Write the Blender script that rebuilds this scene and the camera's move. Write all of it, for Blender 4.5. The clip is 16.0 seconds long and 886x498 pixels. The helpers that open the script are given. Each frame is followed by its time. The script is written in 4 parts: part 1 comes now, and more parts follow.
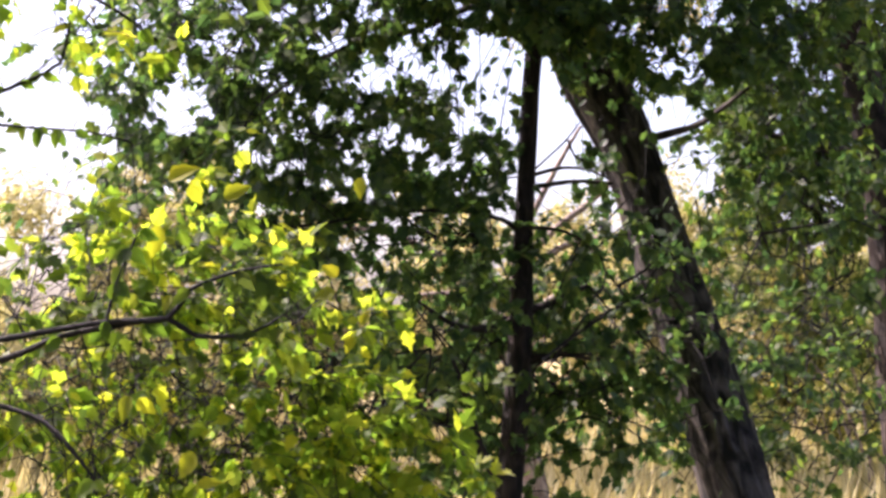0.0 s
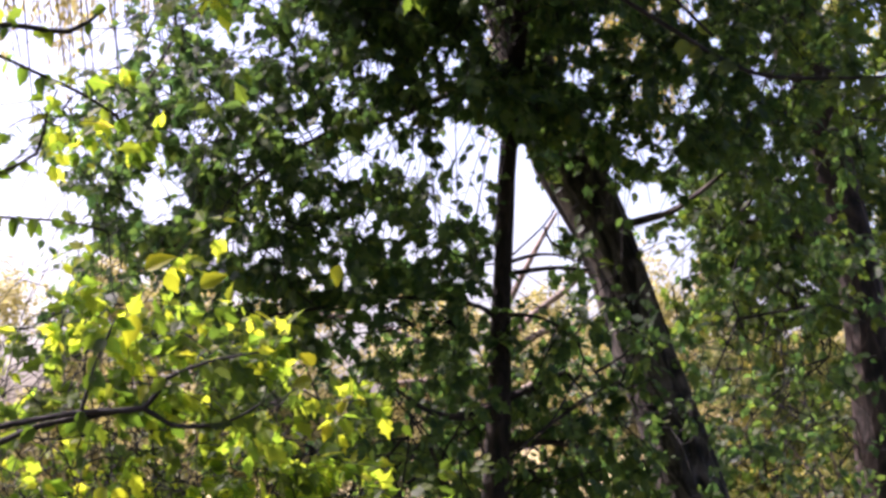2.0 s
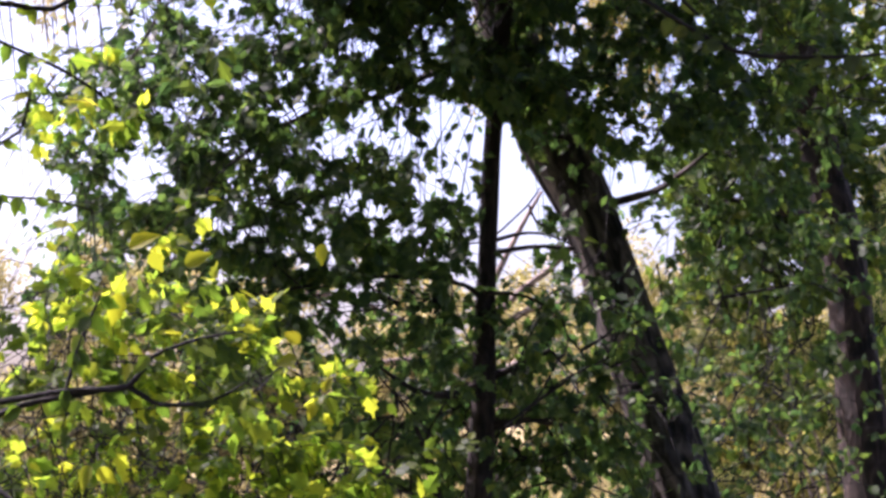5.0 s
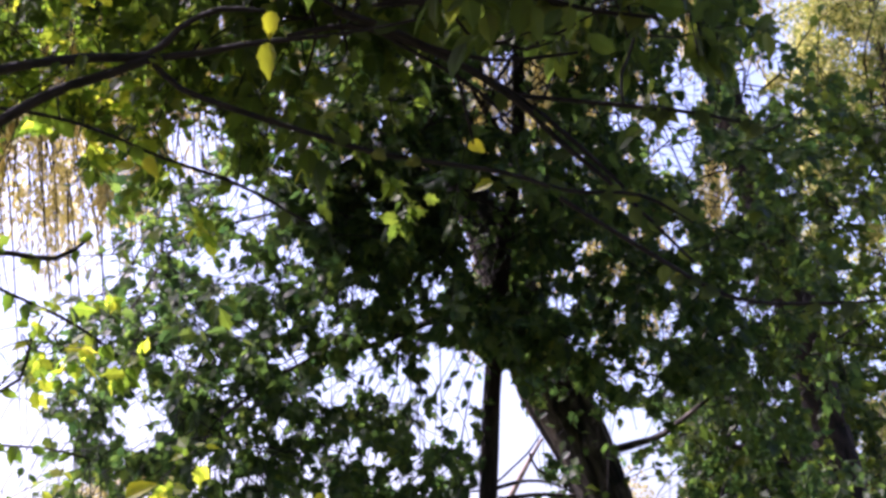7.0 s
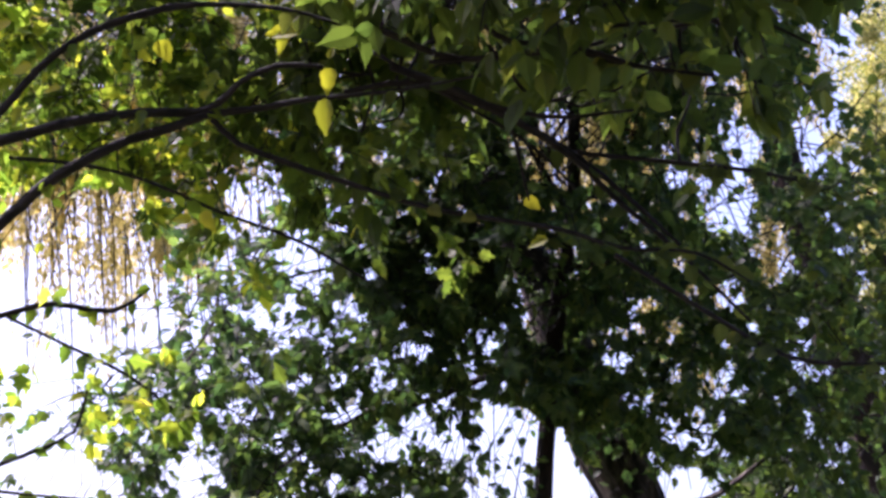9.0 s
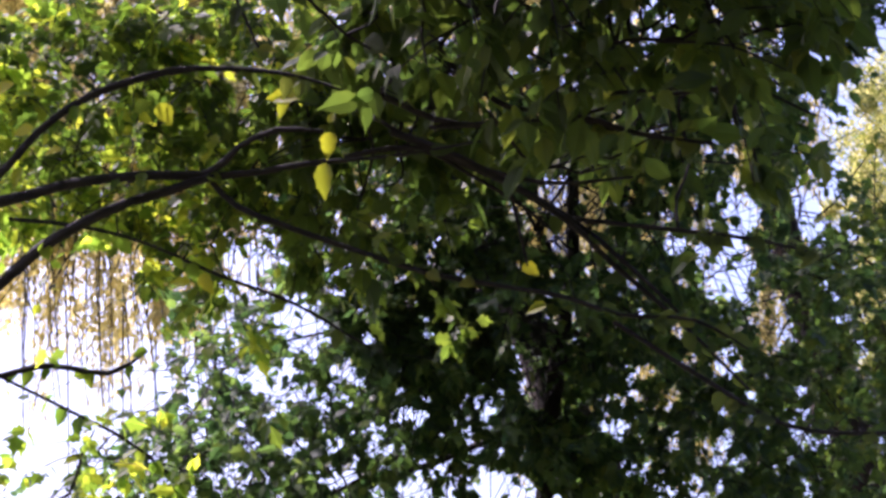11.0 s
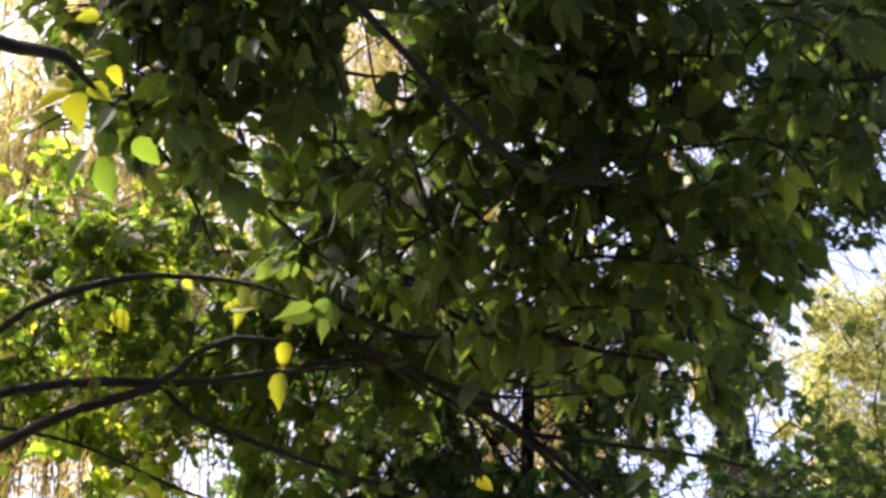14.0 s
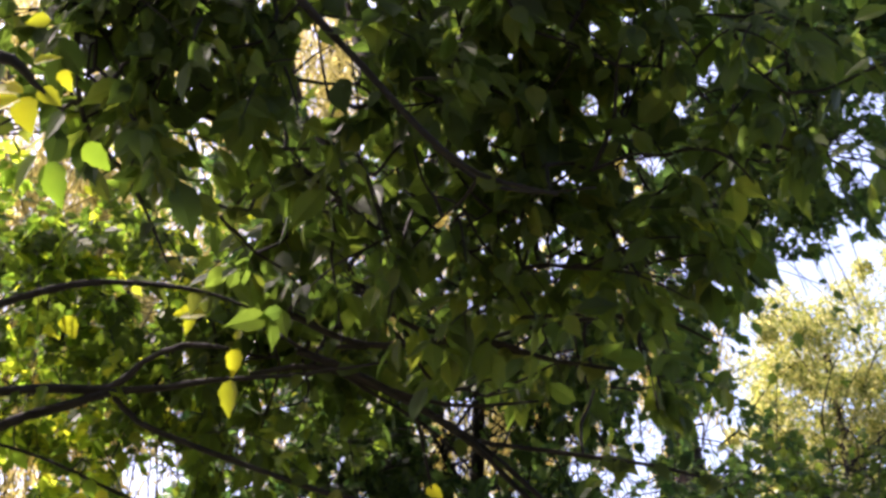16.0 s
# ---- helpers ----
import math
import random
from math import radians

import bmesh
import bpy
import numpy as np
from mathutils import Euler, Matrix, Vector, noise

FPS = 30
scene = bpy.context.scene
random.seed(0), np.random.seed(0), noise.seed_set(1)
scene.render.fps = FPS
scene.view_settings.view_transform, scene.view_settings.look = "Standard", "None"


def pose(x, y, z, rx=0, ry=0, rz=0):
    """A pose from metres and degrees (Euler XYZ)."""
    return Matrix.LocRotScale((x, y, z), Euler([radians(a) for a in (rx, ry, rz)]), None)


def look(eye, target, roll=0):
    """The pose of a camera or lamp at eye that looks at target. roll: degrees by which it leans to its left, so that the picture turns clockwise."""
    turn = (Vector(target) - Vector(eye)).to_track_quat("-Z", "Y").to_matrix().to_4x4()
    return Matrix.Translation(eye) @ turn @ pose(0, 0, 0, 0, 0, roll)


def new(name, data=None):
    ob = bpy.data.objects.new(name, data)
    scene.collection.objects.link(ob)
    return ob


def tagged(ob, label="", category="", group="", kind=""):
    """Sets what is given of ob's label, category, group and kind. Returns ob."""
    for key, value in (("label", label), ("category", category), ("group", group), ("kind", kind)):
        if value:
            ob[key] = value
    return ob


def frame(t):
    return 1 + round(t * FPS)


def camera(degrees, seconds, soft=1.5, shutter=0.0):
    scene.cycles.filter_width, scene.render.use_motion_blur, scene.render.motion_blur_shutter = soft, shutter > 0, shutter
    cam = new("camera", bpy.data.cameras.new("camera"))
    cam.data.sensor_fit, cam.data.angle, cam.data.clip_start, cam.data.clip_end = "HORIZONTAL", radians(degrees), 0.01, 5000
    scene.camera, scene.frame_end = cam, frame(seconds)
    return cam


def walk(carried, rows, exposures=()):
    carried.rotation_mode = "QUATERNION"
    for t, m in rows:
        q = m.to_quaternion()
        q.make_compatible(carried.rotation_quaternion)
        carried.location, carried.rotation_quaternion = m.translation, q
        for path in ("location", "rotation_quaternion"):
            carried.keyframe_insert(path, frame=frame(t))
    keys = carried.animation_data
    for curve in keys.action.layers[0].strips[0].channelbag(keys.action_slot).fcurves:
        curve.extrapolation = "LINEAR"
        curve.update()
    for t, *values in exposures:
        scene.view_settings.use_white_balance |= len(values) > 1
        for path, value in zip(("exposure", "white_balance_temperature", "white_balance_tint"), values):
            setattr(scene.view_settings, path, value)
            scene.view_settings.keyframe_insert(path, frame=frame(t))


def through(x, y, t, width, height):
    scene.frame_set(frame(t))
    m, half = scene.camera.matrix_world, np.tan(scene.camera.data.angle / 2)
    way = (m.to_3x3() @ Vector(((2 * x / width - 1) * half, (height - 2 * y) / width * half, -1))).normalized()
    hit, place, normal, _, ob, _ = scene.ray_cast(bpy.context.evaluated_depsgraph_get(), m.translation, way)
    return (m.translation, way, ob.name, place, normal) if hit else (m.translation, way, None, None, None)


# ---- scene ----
# A tilt up from a meadow's edge into the crowns of box elders, held at eye height.
cam = camera(31.0, 16.0, soft=3.15)
walk(cam, (
    (0, pose(0, 0, 1.6, 94.000, 0.000, 0.000)),
    (0.5, pose(0, 0, 1.6, 94.869, 0.135, -0.542)),
    (1, pose(0, 0, 1.6, 95.482, 0.121, -0.951)),
    (1.5, pose(0, 0, 1.6, 96.345, 0.255, -0.812)),
    (2, pose(0, 0, 1.6, 97.125, 0.442, -0.784)),
    (2.5, pose(0, 0, 1.6, 96.744, 0.388, -0.528)),
    (3, pose(0, 0, 1.6, 96.848, 0.425, -0.867)),
    (3.5, pose(0, 0, 1.6, 96.462, 0.295, -1.006)),
    (3.7, pose(0, 0, 1.6, 96.020, 0.361, -1.051)),
    (5.8, pose(0, 0, 1.6, 97.440, 0.349, -1.712)),
    (6, pose(0, 0, 1.6, 98.912, 0.366, -1.849)),
    (6.5, pose(0, 0, 1.6, 101.889, 0.804, -1.647)),
    (7, pose(0, 0, 1.6, 105.196, 0.652, -1.311)),
    (7.5, pose(0, 0, 1.6, 106.265, 0.418, -0.029)),
    (8, pose(0, 0, 1.6, 106.545, 0.124, 0.235)),
    (8.5, pose(0, 0, 1.6, 106.913, -0.341, 0.656)),
    (9, pose(0, 0, 1.6, 107.207, -0.379, 0.434)),
    (9.5, pose(0, 0, 1.6, 107.061, -0.637, 0.818)),
    (10, pose(0, 0, 1.6, 109.348, -0.661, 0.431)),
    (10.2, pose(0, 0, 1.6, 109.176, -0.620, 0.485)),
    (12.3, pose(0, 0, 1.6, 110.763, -1.769, -0.038)),
    (12.5, pose(0, 0, 1.6, 111.054, -1.868, 0.172)),
    (13, pose(0, 0, 1.6, 114.030, -1.505, -1.412)),
    (13.5, pose(0, 0, 1.6, 116.463, -1.400, -1.433)),
    (14, pose(0, 0, 1.6, 117.186, -1.268, -1.678)),
    (14.5, pose(0, 0, 1.6, 117.559, -1.218, -2.356)),
    (15, pose(0, 0, 1.6, 118.023, -0.808, -3.356)),
    (15.5, pose(0, 0, 1.6, 117.626, -0.858, -3.483)),
    (16, pose(0, 0, 1.6, 117.504, -0.777, -3.386)),
), exposures=((0, 1.63, 6240, 33), (1, 1.51, 6130, 35), (3, 1.41, 6040, 38), (6.5, 1.35, 5740, 41), (9.5, 1.40, 5700, 42), (12.5, 1.52, 5840, 39), (13.5, 1.70, 6140, 33), (14.5, 1.80, 6380, 30), (16, 1.82, 6380, 30)))

# ---- light: clear autumn sky, sun high to the left behind the trees ----
SUN_EL, SUN_AZ = radians(52), radians(-65)      # azimuth from +y towards +x
world = bpy.data.worlds.new("world")
scene.world = world
world.use_nodes = True
wn = world.node_tree
sky = wn.nodes.new("ShaderNodeTexSky")
sky.sky_type, sky.sun_disc = "NISHITA", False
sky.sun_elevation, sky.sun_rotation = SUN_EL, SUN_AZ
sky.dust_density, sky.air_density = 5.0, 1.0
wn.links.new(sky.outputs[0], wn.nodes["Background"].inputs[0])
wn.nodes["Background"].inputs[1].default_value = 0.15
sun = new("sun", bpy.data.lights.new("sun", "SUN"))
sun.data.energy, sun.data.angle, sun.data.color = 4.4, radians(0.5), (1.0, 0.93, 0.80)
way = Vector((math.sin(SUN_AZ) * math.cos(SUN_EL), math.cos(SUN_AZ) * math.cos(SUN_EL), math.sin(SUN_EL)))
sun.matrix_world = look(way * 50, (0, 0, 0))


# ---- materials ----
def ramp(nt, socket, stops):
    node = nt.nodes.new("ShaderNodeValToRGB")
    while len(node.color_ramp.elements) < len(stops):
        node.color_ramp.elements.new(0.5)
    for e, (at, col) in zip(node.color_ramp.elements, stops):
        e.position, e.color = at, (*col, 1)
    nt.links.new(socket, node.inputs[0])
    return node.outputs[0]


def leaf_material(name, stops, glow, through=0.5, gloss=0.55, single=False):
    """Thin leaf: a waxy face and light that passes through the blade. stops: blade colours, glow: tinted gain on them
    for the passing light, above one brightens it.
    """
    m = bpy.data.materials.new(name)
    m.use_nodes = True
    nt = m.node_tree
    face, out = nt.nodes["Principled BSDF"], nt.nodes["Material Output"]
    if single:
        rnd = nt.nodes.new("ShaderNodeObjectInfo").outputs["Random"]
    else:
        rnd = nt.nodes.new("ShaderNodeNewGeometry").outputs["Random Per Island"]
    grain = nt.nodes.new("ShaderNodeTexNoise")
    grain.inputs["Scale"].default_value = 9.0
    grain.inputs["Detail"].default_value = 4.0
    geo = nt.nodes.new("ShaderNodeNewGeometry")
    nt.links.new(geo.outputs["Position"], grain.inputs["Vector"])
    mix = nt.nodes.new("ShaderNodeMath")
    mix.operation = "MULTIPLY_ADD"
    nt.links.new(grain.outputs[0], mix.inputs[0])
    mix.inputs[1].default_value = 0.7
    off = nt.nodes.new("ShaderNodeMath")
    off.operation = "MULTIPLY_ADD"
    nt.links.new(rnd, off.inputs[0])
    off.inputs[1].default_value, off.inputs[2].default_value = 0.75, -0.22
    nt.links.new(off.outputs[0], mix.inputs[2])
    col = ramp(nt, mix.outputs[0], stops)
    nt.links.new(col, face.inputs["Base Color"])
    face.inputs["Roughness"].default_value = gloss
    face.inputs["Specular IOR Level"].default_value = 0.34
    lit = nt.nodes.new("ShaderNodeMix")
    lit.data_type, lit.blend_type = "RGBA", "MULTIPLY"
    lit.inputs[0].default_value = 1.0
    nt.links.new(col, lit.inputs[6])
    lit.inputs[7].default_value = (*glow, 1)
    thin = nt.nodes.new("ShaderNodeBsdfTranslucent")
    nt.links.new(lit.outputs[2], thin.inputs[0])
    both = nt.nodes.new("ShaderNodeMixShader")
    both.inputs[0].default_value = through
    nt.links.new(face.outputs[0], both.inputs[1])
    nt.links.new(thin.outputs[0], both.inputs[2])
    nt.links.new(both.outputs[0], out.inputs[0])
    return m


def bark_material(name, dark, light, scale=1.0, moss=None, bump=0.6):
    """Furrowed bark: long ridges along the stem, mottled, with lichen where moss is given."""
    m = bpy.data.materials.new(name)
    m.use_nodes = True
    nt = m.node_tree
    b = nt.nodes["Principled BSDF"]
    uv = nt.nodes.new("ShaderNodeTexCoord").outputs["UV"]
    st = nt.nodes.new("ShaderNodeMapping")
    st.inputs["Scale"].default_value = (1.0, 0.22, 1.0)
    nt.links.new(uv, st.inputs[0])
    fur = nt.nodes.new("ShaderNodeTexNoise")
    fur.inputs["Scale"].default_value, fur.inputs["Detail"].default_value = 26 * scale, 6
    fur.inputs["Distortion"].default_value = 0.8
    nt.links.new(st.outputs[0], fur.inputs["Vector"])
    blot = nt.nodes.new("ShaderNodeTexNoise")
    blot.inputs["Scale"].default_value, blot.inputs["Detail"].default_value = 5 * scale, 4
    nt.links.new(uv, blot.inputs["Vector"])
    base = ramp(nt, fur.outputs[0], ((0.40, dark), (0.5, [0.6 * a + 0.4 * c for a, c in zip(dark, light)]), (0.62, light)))
    mix = nt.nodes.new("ShaderNodeMix")
    mix.data_type, mix.blend_type = "RGBA", "SOFT_LIGHT"
    spots = ramp(nt, blot.outputs[0], ((0.52, (0, 0, 0)), (0.66, (1, 1, 1))))
    nt.links.new(spots, mix.inputs[0])
    nt.links.new(base, mix.inputs[6])
    mix.inputs[7].default_value = (*(moss or light), 1)
    nt.links.new(mix.outputs[2], b.inputs["Base Color"])
    b.inputs["Roughness"].default_value = 0.9
    bp = nt.nodes.new("ShaderNodeBump")
    bp.inputs["Strength"].default_value, bp.inputs["Distance"].default_value = bump, 0.02
    nt.links.new(fur.outputs[0], bp.inputs["Height"])
    nt.links.new(bp.outputs[0], b.inputs["Normal"])
    return m


def soil_material():
    m = bpy.data.materials.new("dry_meadow")
    m.use_nodes = True
    nt = m.node_tree
    b = nt.nodes["Principled BSDF"]
    geo = nt.nodes.new("ShaderNodeNewGeometry").outputs["Position"]
    n1, n2 = nt.nodes.new("ShaderNodeTexNoise"), nt.nodes.new("ShaderNodeTexNoise")
    n1.inputs["Scale"].default_value, n1.inputs["Detail"].default_value = 0.35, 5
    n2.inputs["Scale"].default_value, n2.inputs["Detail"].default_value = 14, 6
    add = nt.nodes.new("ShaderNodeMath")
    add.operation = "MULTIPLY_ADD"
    add.inputs[1].default_value = 0.5
    half = nt.nodes.new("ShaderNodeMath")
    half.operation = "MULTIPLY"
    half.inputs[1].default_value = 0.5
    for n in (n1, n2):
        nt.links.new(geo, n.inputs["Vector"])
    nt.links.new(n1.outputs[0], add.inputs[0])
    nt.links.new(n2.outputs[0], half.inputs[0])
    nt.links.new(half.outputs[0], add.inputs[2])
    col = ramp(nt, add.outputs[0], ((0.35, (0.10, 0.09, 0.03)), (0.5, (0.30, 0.24, 0.08)), (0.65, (0.45, 0.36, 0.15))))
    # leaf litter and low green growth under the trees give way to straw in the open
    xyz = nt.nodes.new("ShaderNodeSeparateXYZ")
    nt.links.new(geo, xyz.inputs[0])
    edge = nt.nodes.new("ShaderNodeMath")
    edge.operation = "MULTIPLY_ADD"
    edge.inputs[1].default_value = 5.0
    nt.links.new(n1.outputs[0], edge.inputs[0])
    nt.links.new(xyz.outputs[1], edge.inputs[2])
    far = nt.nodes.new("ShaderNodeMapRange")
    far.inputs["From Min"].default_value, far.inputs["From Max"].default_value = 11.5, 13.5
    nt.links.new(edge.outputs[0], far.inputs[0])
    litter = ramp(nt, add.outputs[0], ((0.35, (0.020, 0.022, 0.008)), (0.5, (0.085, 0.082, 0.035)), (0.65, (0.17, 0.14, 0.075))))
    cover = nt.nodes.new("ShaderNodeMix")
    cover.data_type = "RGBA"
    nt.links.new(far.outputs[0], cover.inputs[0])
    nt.links.new(litter, cover.inputs[6])
    nt.links.new(col, cover.inputs[7])
    nt.links.new(cover.outputs[2], b.inputs["Base Color"])
    b.inputs["Roughness"].default_value = 0.95
    bp = nt.nodes.new("ShaderNodeBump")
    bp.inputs["Distance"].default_value = 0.05
    nt.links.new(n2.outputs[0], bp.inputs["Height"])
    nt.links.new(bp.outputs[0], b.inputs["Normal"])
    return m


# the near tree's leaf tones step from sunlit to shaded, light painted in
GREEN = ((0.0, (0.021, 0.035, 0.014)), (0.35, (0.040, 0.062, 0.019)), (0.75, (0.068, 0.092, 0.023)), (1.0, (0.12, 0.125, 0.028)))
LIME_LIT = ((0.0, (0.026, 0.050, 0.011)), (0.4, (0.078, 0.118, 0.019)), (0.8, (0.165, 0.178, 0.022)), (1.0, (0.26, 0.24, 0.03)))
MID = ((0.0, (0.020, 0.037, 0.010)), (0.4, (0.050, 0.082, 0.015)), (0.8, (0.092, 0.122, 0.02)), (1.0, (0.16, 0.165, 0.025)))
GOLD = ((0.0, (0.13, 0.12, 0.04)), (0.4, (0.28, 0.268, 0.12)), (0.8, (0.44, 0.415, 0.22)), (1.0, (0.58, 0.545, 0.37)))
OLIVE = ((0.0, (0.05, 0.07, 0.02)), (0.4, (0.15, 0.16, 0.045)), (0.8, (0.30, 0.28, 0.10)), (1.0, (0.46, 0.40, 0.20)))
# bluish green: sky sheen on shaded leaves is put into the colour
COOL = ((0.0, (0.016, 0.038, 0.022)), (0.35, (0.036, 0.063, 0.028)), (0.75, (0.067, 0.101, 0.034)), (1.0, (0.13, 0.15, 0.04)))
leaf_cool = leaf_material("leaf_cool", COOL, (2.3, 2.75, 1.3), 0.54, 0.5)
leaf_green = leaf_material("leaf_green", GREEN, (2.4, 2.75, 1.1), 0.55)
# light base and strong gain imitate direct sun on these leaves
leaf_lime_lit = leaf_material("leaf_lime_lit", LIME_LIT, (4.05, 4.4, 1.75), 0.66)
leaf_half_lit = leaf_material("leaf_half_lit", MID, (2.6, 2.9, 1.4), 0.48)
# shaded and lit copies of one leaf, for single leaves
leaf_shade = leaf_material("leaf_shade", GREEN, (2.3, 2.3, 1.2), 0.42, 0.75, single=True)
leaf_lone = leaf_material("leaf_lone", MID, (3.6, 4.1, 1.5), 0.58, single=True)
# yellow brightened to imitate sun on single leaves
leaf_yellow_lit = leaf_material("leaf_yellow_lit", ((0.0, (0.16, 0.18, 0.02)), (0.5, (0.25, 0.26, 0.02)), (1.0, (0.32, 0.30, 0.025))), (2.2, 2.3, 0.9), 0.6, single=True)
leaf_gold = leaf_material("leaf_gold", GOLD, (2.2, 2.05, 1.25), 0.54, 0.6)
leaf_olive = leaf_material("leaf_olive", OLIVE, (2.0, 1.9, 0.9), 0.45, 0.6)
leaf_pale = leaf_material("leaf_pale", ((0.0, (0.14, 0.14, 0.045)), (0.4, (0.29, 0.28, 0.135)), (0.8, (0.46, 0.43, 0.26)), (1.0, (0.60, 0.55, 0.41))), (1.6, 1.5, 0.9), 0.45, 0.6)
# autumn yellow-green with its upper tones paled to imitate full sun
leaf_sunlit = leaf_material("leaf_sunlit", ((0.0, (0.04, 0.08, 0.02)), (0.35, (0.17, 0.21, 0.06)), (0.7, (0.40, 0.40, 0.14)), (1.0, (0.66, 0.62, 0.36))), (1.7, 1.65, 1.1), 0.45, 0.6)
straw = leaf_material("straw", ((0.0, (0.28, 0.26, 0.12)), (0.5, (0.46, 0.42, 0.23)), (1.0, (0.62, 0.56, 0.36))), (1.3, 1.25, 0.9), 0.4, 0.7)
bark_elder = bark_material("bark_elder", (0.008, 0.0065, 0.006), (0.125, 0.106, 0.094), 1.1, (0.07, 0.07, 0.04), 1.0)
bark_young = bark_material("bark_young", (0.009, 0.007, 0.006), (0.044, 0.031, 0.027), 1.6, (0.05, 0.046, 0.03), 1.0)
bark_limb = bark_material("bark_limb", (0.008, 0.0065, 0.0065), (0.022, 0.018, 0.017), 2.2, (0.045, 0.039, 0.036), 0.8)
bark_red = bark_material("bark_red", (0.014, 0.009, 0.007), (0.060, 0.041, 0.033), 1.3, (0.05, 0.04, 0.028), 1.0)
bark_dead = bark_material("bark_dead", (0.16, 0.12, 0.10), (0.42, 0.34, 0.28), 1.4, (0.36, 0.30, 0.26), 0.3)
soil = soil_material()


# ---- builders ----
def mesh_object(name, verts, faces, material, parent=None, label="", uvs=None, smooth=False):
    me = bpy.data.meshes.new(name)
    me.from_pydata(verts, [], faces)
    me.materials.append(material)
    if uvs is not None:
        me.uv_layers.new(name="uv").data.foreach_set("uv", np.asarray(uvs, np.float32).ravel())
    if smooth:
        me.polygons.foreach_set("use_smooth", [True] * len(me.polygons))
    me.update()
    ob = new(name, me)
    ob.parent = parent
    return tagged(ob, label)


def smooth_path(points, step=0.06):
    """A Catmull-Rom run through (x, y, z, radius) points."""
    p = np.array(points, float)
    p = np.vstack([2 * p[0] - p[1], p, 2 * p[-1] - p[-2]])
    out = []
    for a, b, c, d in zip(p[:-3], p[1:-2], p[2:-1], p[3:]):
        n = max(2, int(np.linalg.norm(c[:3] - b[:3]) / step))
        for t in np.arange(n) / n:
            out.append(0.5 * (2 * b + (c - a) * t + (2 * a - 5 * b + 4 * c - d) * t ** 2 + (3 * b - a - 3 * c + d) * t ** 3))
    out.append(p[-2])
    out = np.array(out)
    out[:, 3] = np.maximum(out[:, 3], 0.0015)
    return out


class Tubes:
    """Collects tapered, slightly gnarled stems into one mesh."""

    def __init__(self, rng):
        self.v, self.f, self.uv, self.rng, self.n = [], [], [], rng, 0

    def add(self, path, sides=8, rough=0.0):
        p, r = path[:, :3], path[:, 3]
        d = np.gradient(p, axis=0)
        d /= np.linalg.norm(d, axis=1)[:, None] + 1e-9
        ref = np.array((0.31, -0.9, 0.27)) if abs(d[0] @ np.array((0, -1, 0))) < 0.9 else np.array((1.0, 0, 0))
        a = np.cross(d, ref)
        a /= np.linalg.norm(a, axis=1)[:, None]
        b = np.cross(d, a)
        ang = np.arange(sides) * 2 * np.pi / sides
        wob = np.ones((len(p), sides))
        if rough:
            ph = self.rng.uniform(0, 6.28, 8)
            run = np.r_[0, np.cumsum(np.linalg.norm(np.diff(p, axis=0), axis=1))]
            for k, (fa, fs, am) in enumerate(((2, 2.1, 1), (3, 4.3, 0.7), (5, 1.3, 0.6), (7, 6.7, 0.5), (11, 2.9, 0.6), (9, 13.0, 0.4), (17, 1.7, 0.8), (23, 2.3, 0.6))):
                wob += rough * am * np.sin(fa * ang[None] + fs * run[:, None] + ph[k])
        ring = p[:, None] + (a[:, None] * np.cos(ang)[None, :, None] + b[:, None] * np.sin(ang)[None, :, None]) * (r[:, None] * wob)[..., None]
        self.v.append(ring.reshape(-1, 3))
        run = np.r_[0, np.cumsum(np.linalg.norm(np.diff(p, axis=0), axis=1))]
        girth = 2 * np.pi * max(r.mean(), 0.004)
        for i in range(len(p) - 1):
            for j in range(sides):
                k = (j + 1) % sides
                q = self.n + i * sides
                self.f.append((q + j, q + k, q + sides + k, q + sides + j))
                u0, u1 = j / sides * girth, (j + 1) / sides * girth
                self.uv += ((u0, run[i]), (u1, run[i]), (u1, run[i + 1]), (u0, run[i + 1]))
        self.n += len(p) * sides

    def make(self, name, material, parent=None, label=""):
        return mesh_object(name, np.vstack(self.v).tolist(), self.f, material, parent, label, self.uv, True)


def unit(v):
    return v / (np.linalg.norm(v, axis=-1, keepdims=True) + 1e-9)


# One leaflet: pointed, coarsely toothed, folded along its rib. x along, y across, z the fold.
BLADE = np.array(((0, 0, 0), (0.16, 0.13, 0.03), (0.34, 0.27, 0.06), (0.48, 0.16, 0.04), (0.62, 0.23, 0.055), (0.78, 0.07, 0.02), (1.12, 0, -0.07),
                  (0.78, -0.07, 0.02), (0.62, -0.23, 0.055), (0.48, -0.16, 0.04), (0.34, -0.27, 0.06), (0.16, -0.13, 0.03), (0.5, 0, 0.0)))
BLADE_F = [(12, i, (i + 1) % 12) for i in range(12)]
OVAL_U = np.array((0.1, 0.25, 0.42, 0.6, 0.78, 0.93))
OVAL_W = np.array((0.085, 0.19, 0.205, 0.20, 0.115, 0.04))
OVAL = np.vstack([((0, 0, 0),), np.stack([OVAL_U, OVAL_W, 0.3 * OVAL_W - 0.12 * OVAL_U ** 2], 1), ((1.12, 0, -0.16),),
                  np.stack([OVAL_U, -OVAL_W, 0.3 * OVAL_W - 0.12 * OVAL_U ** 2], 1)[::-1], ((0.3, 0, -0.01), (0.7, 0, -0.06))])
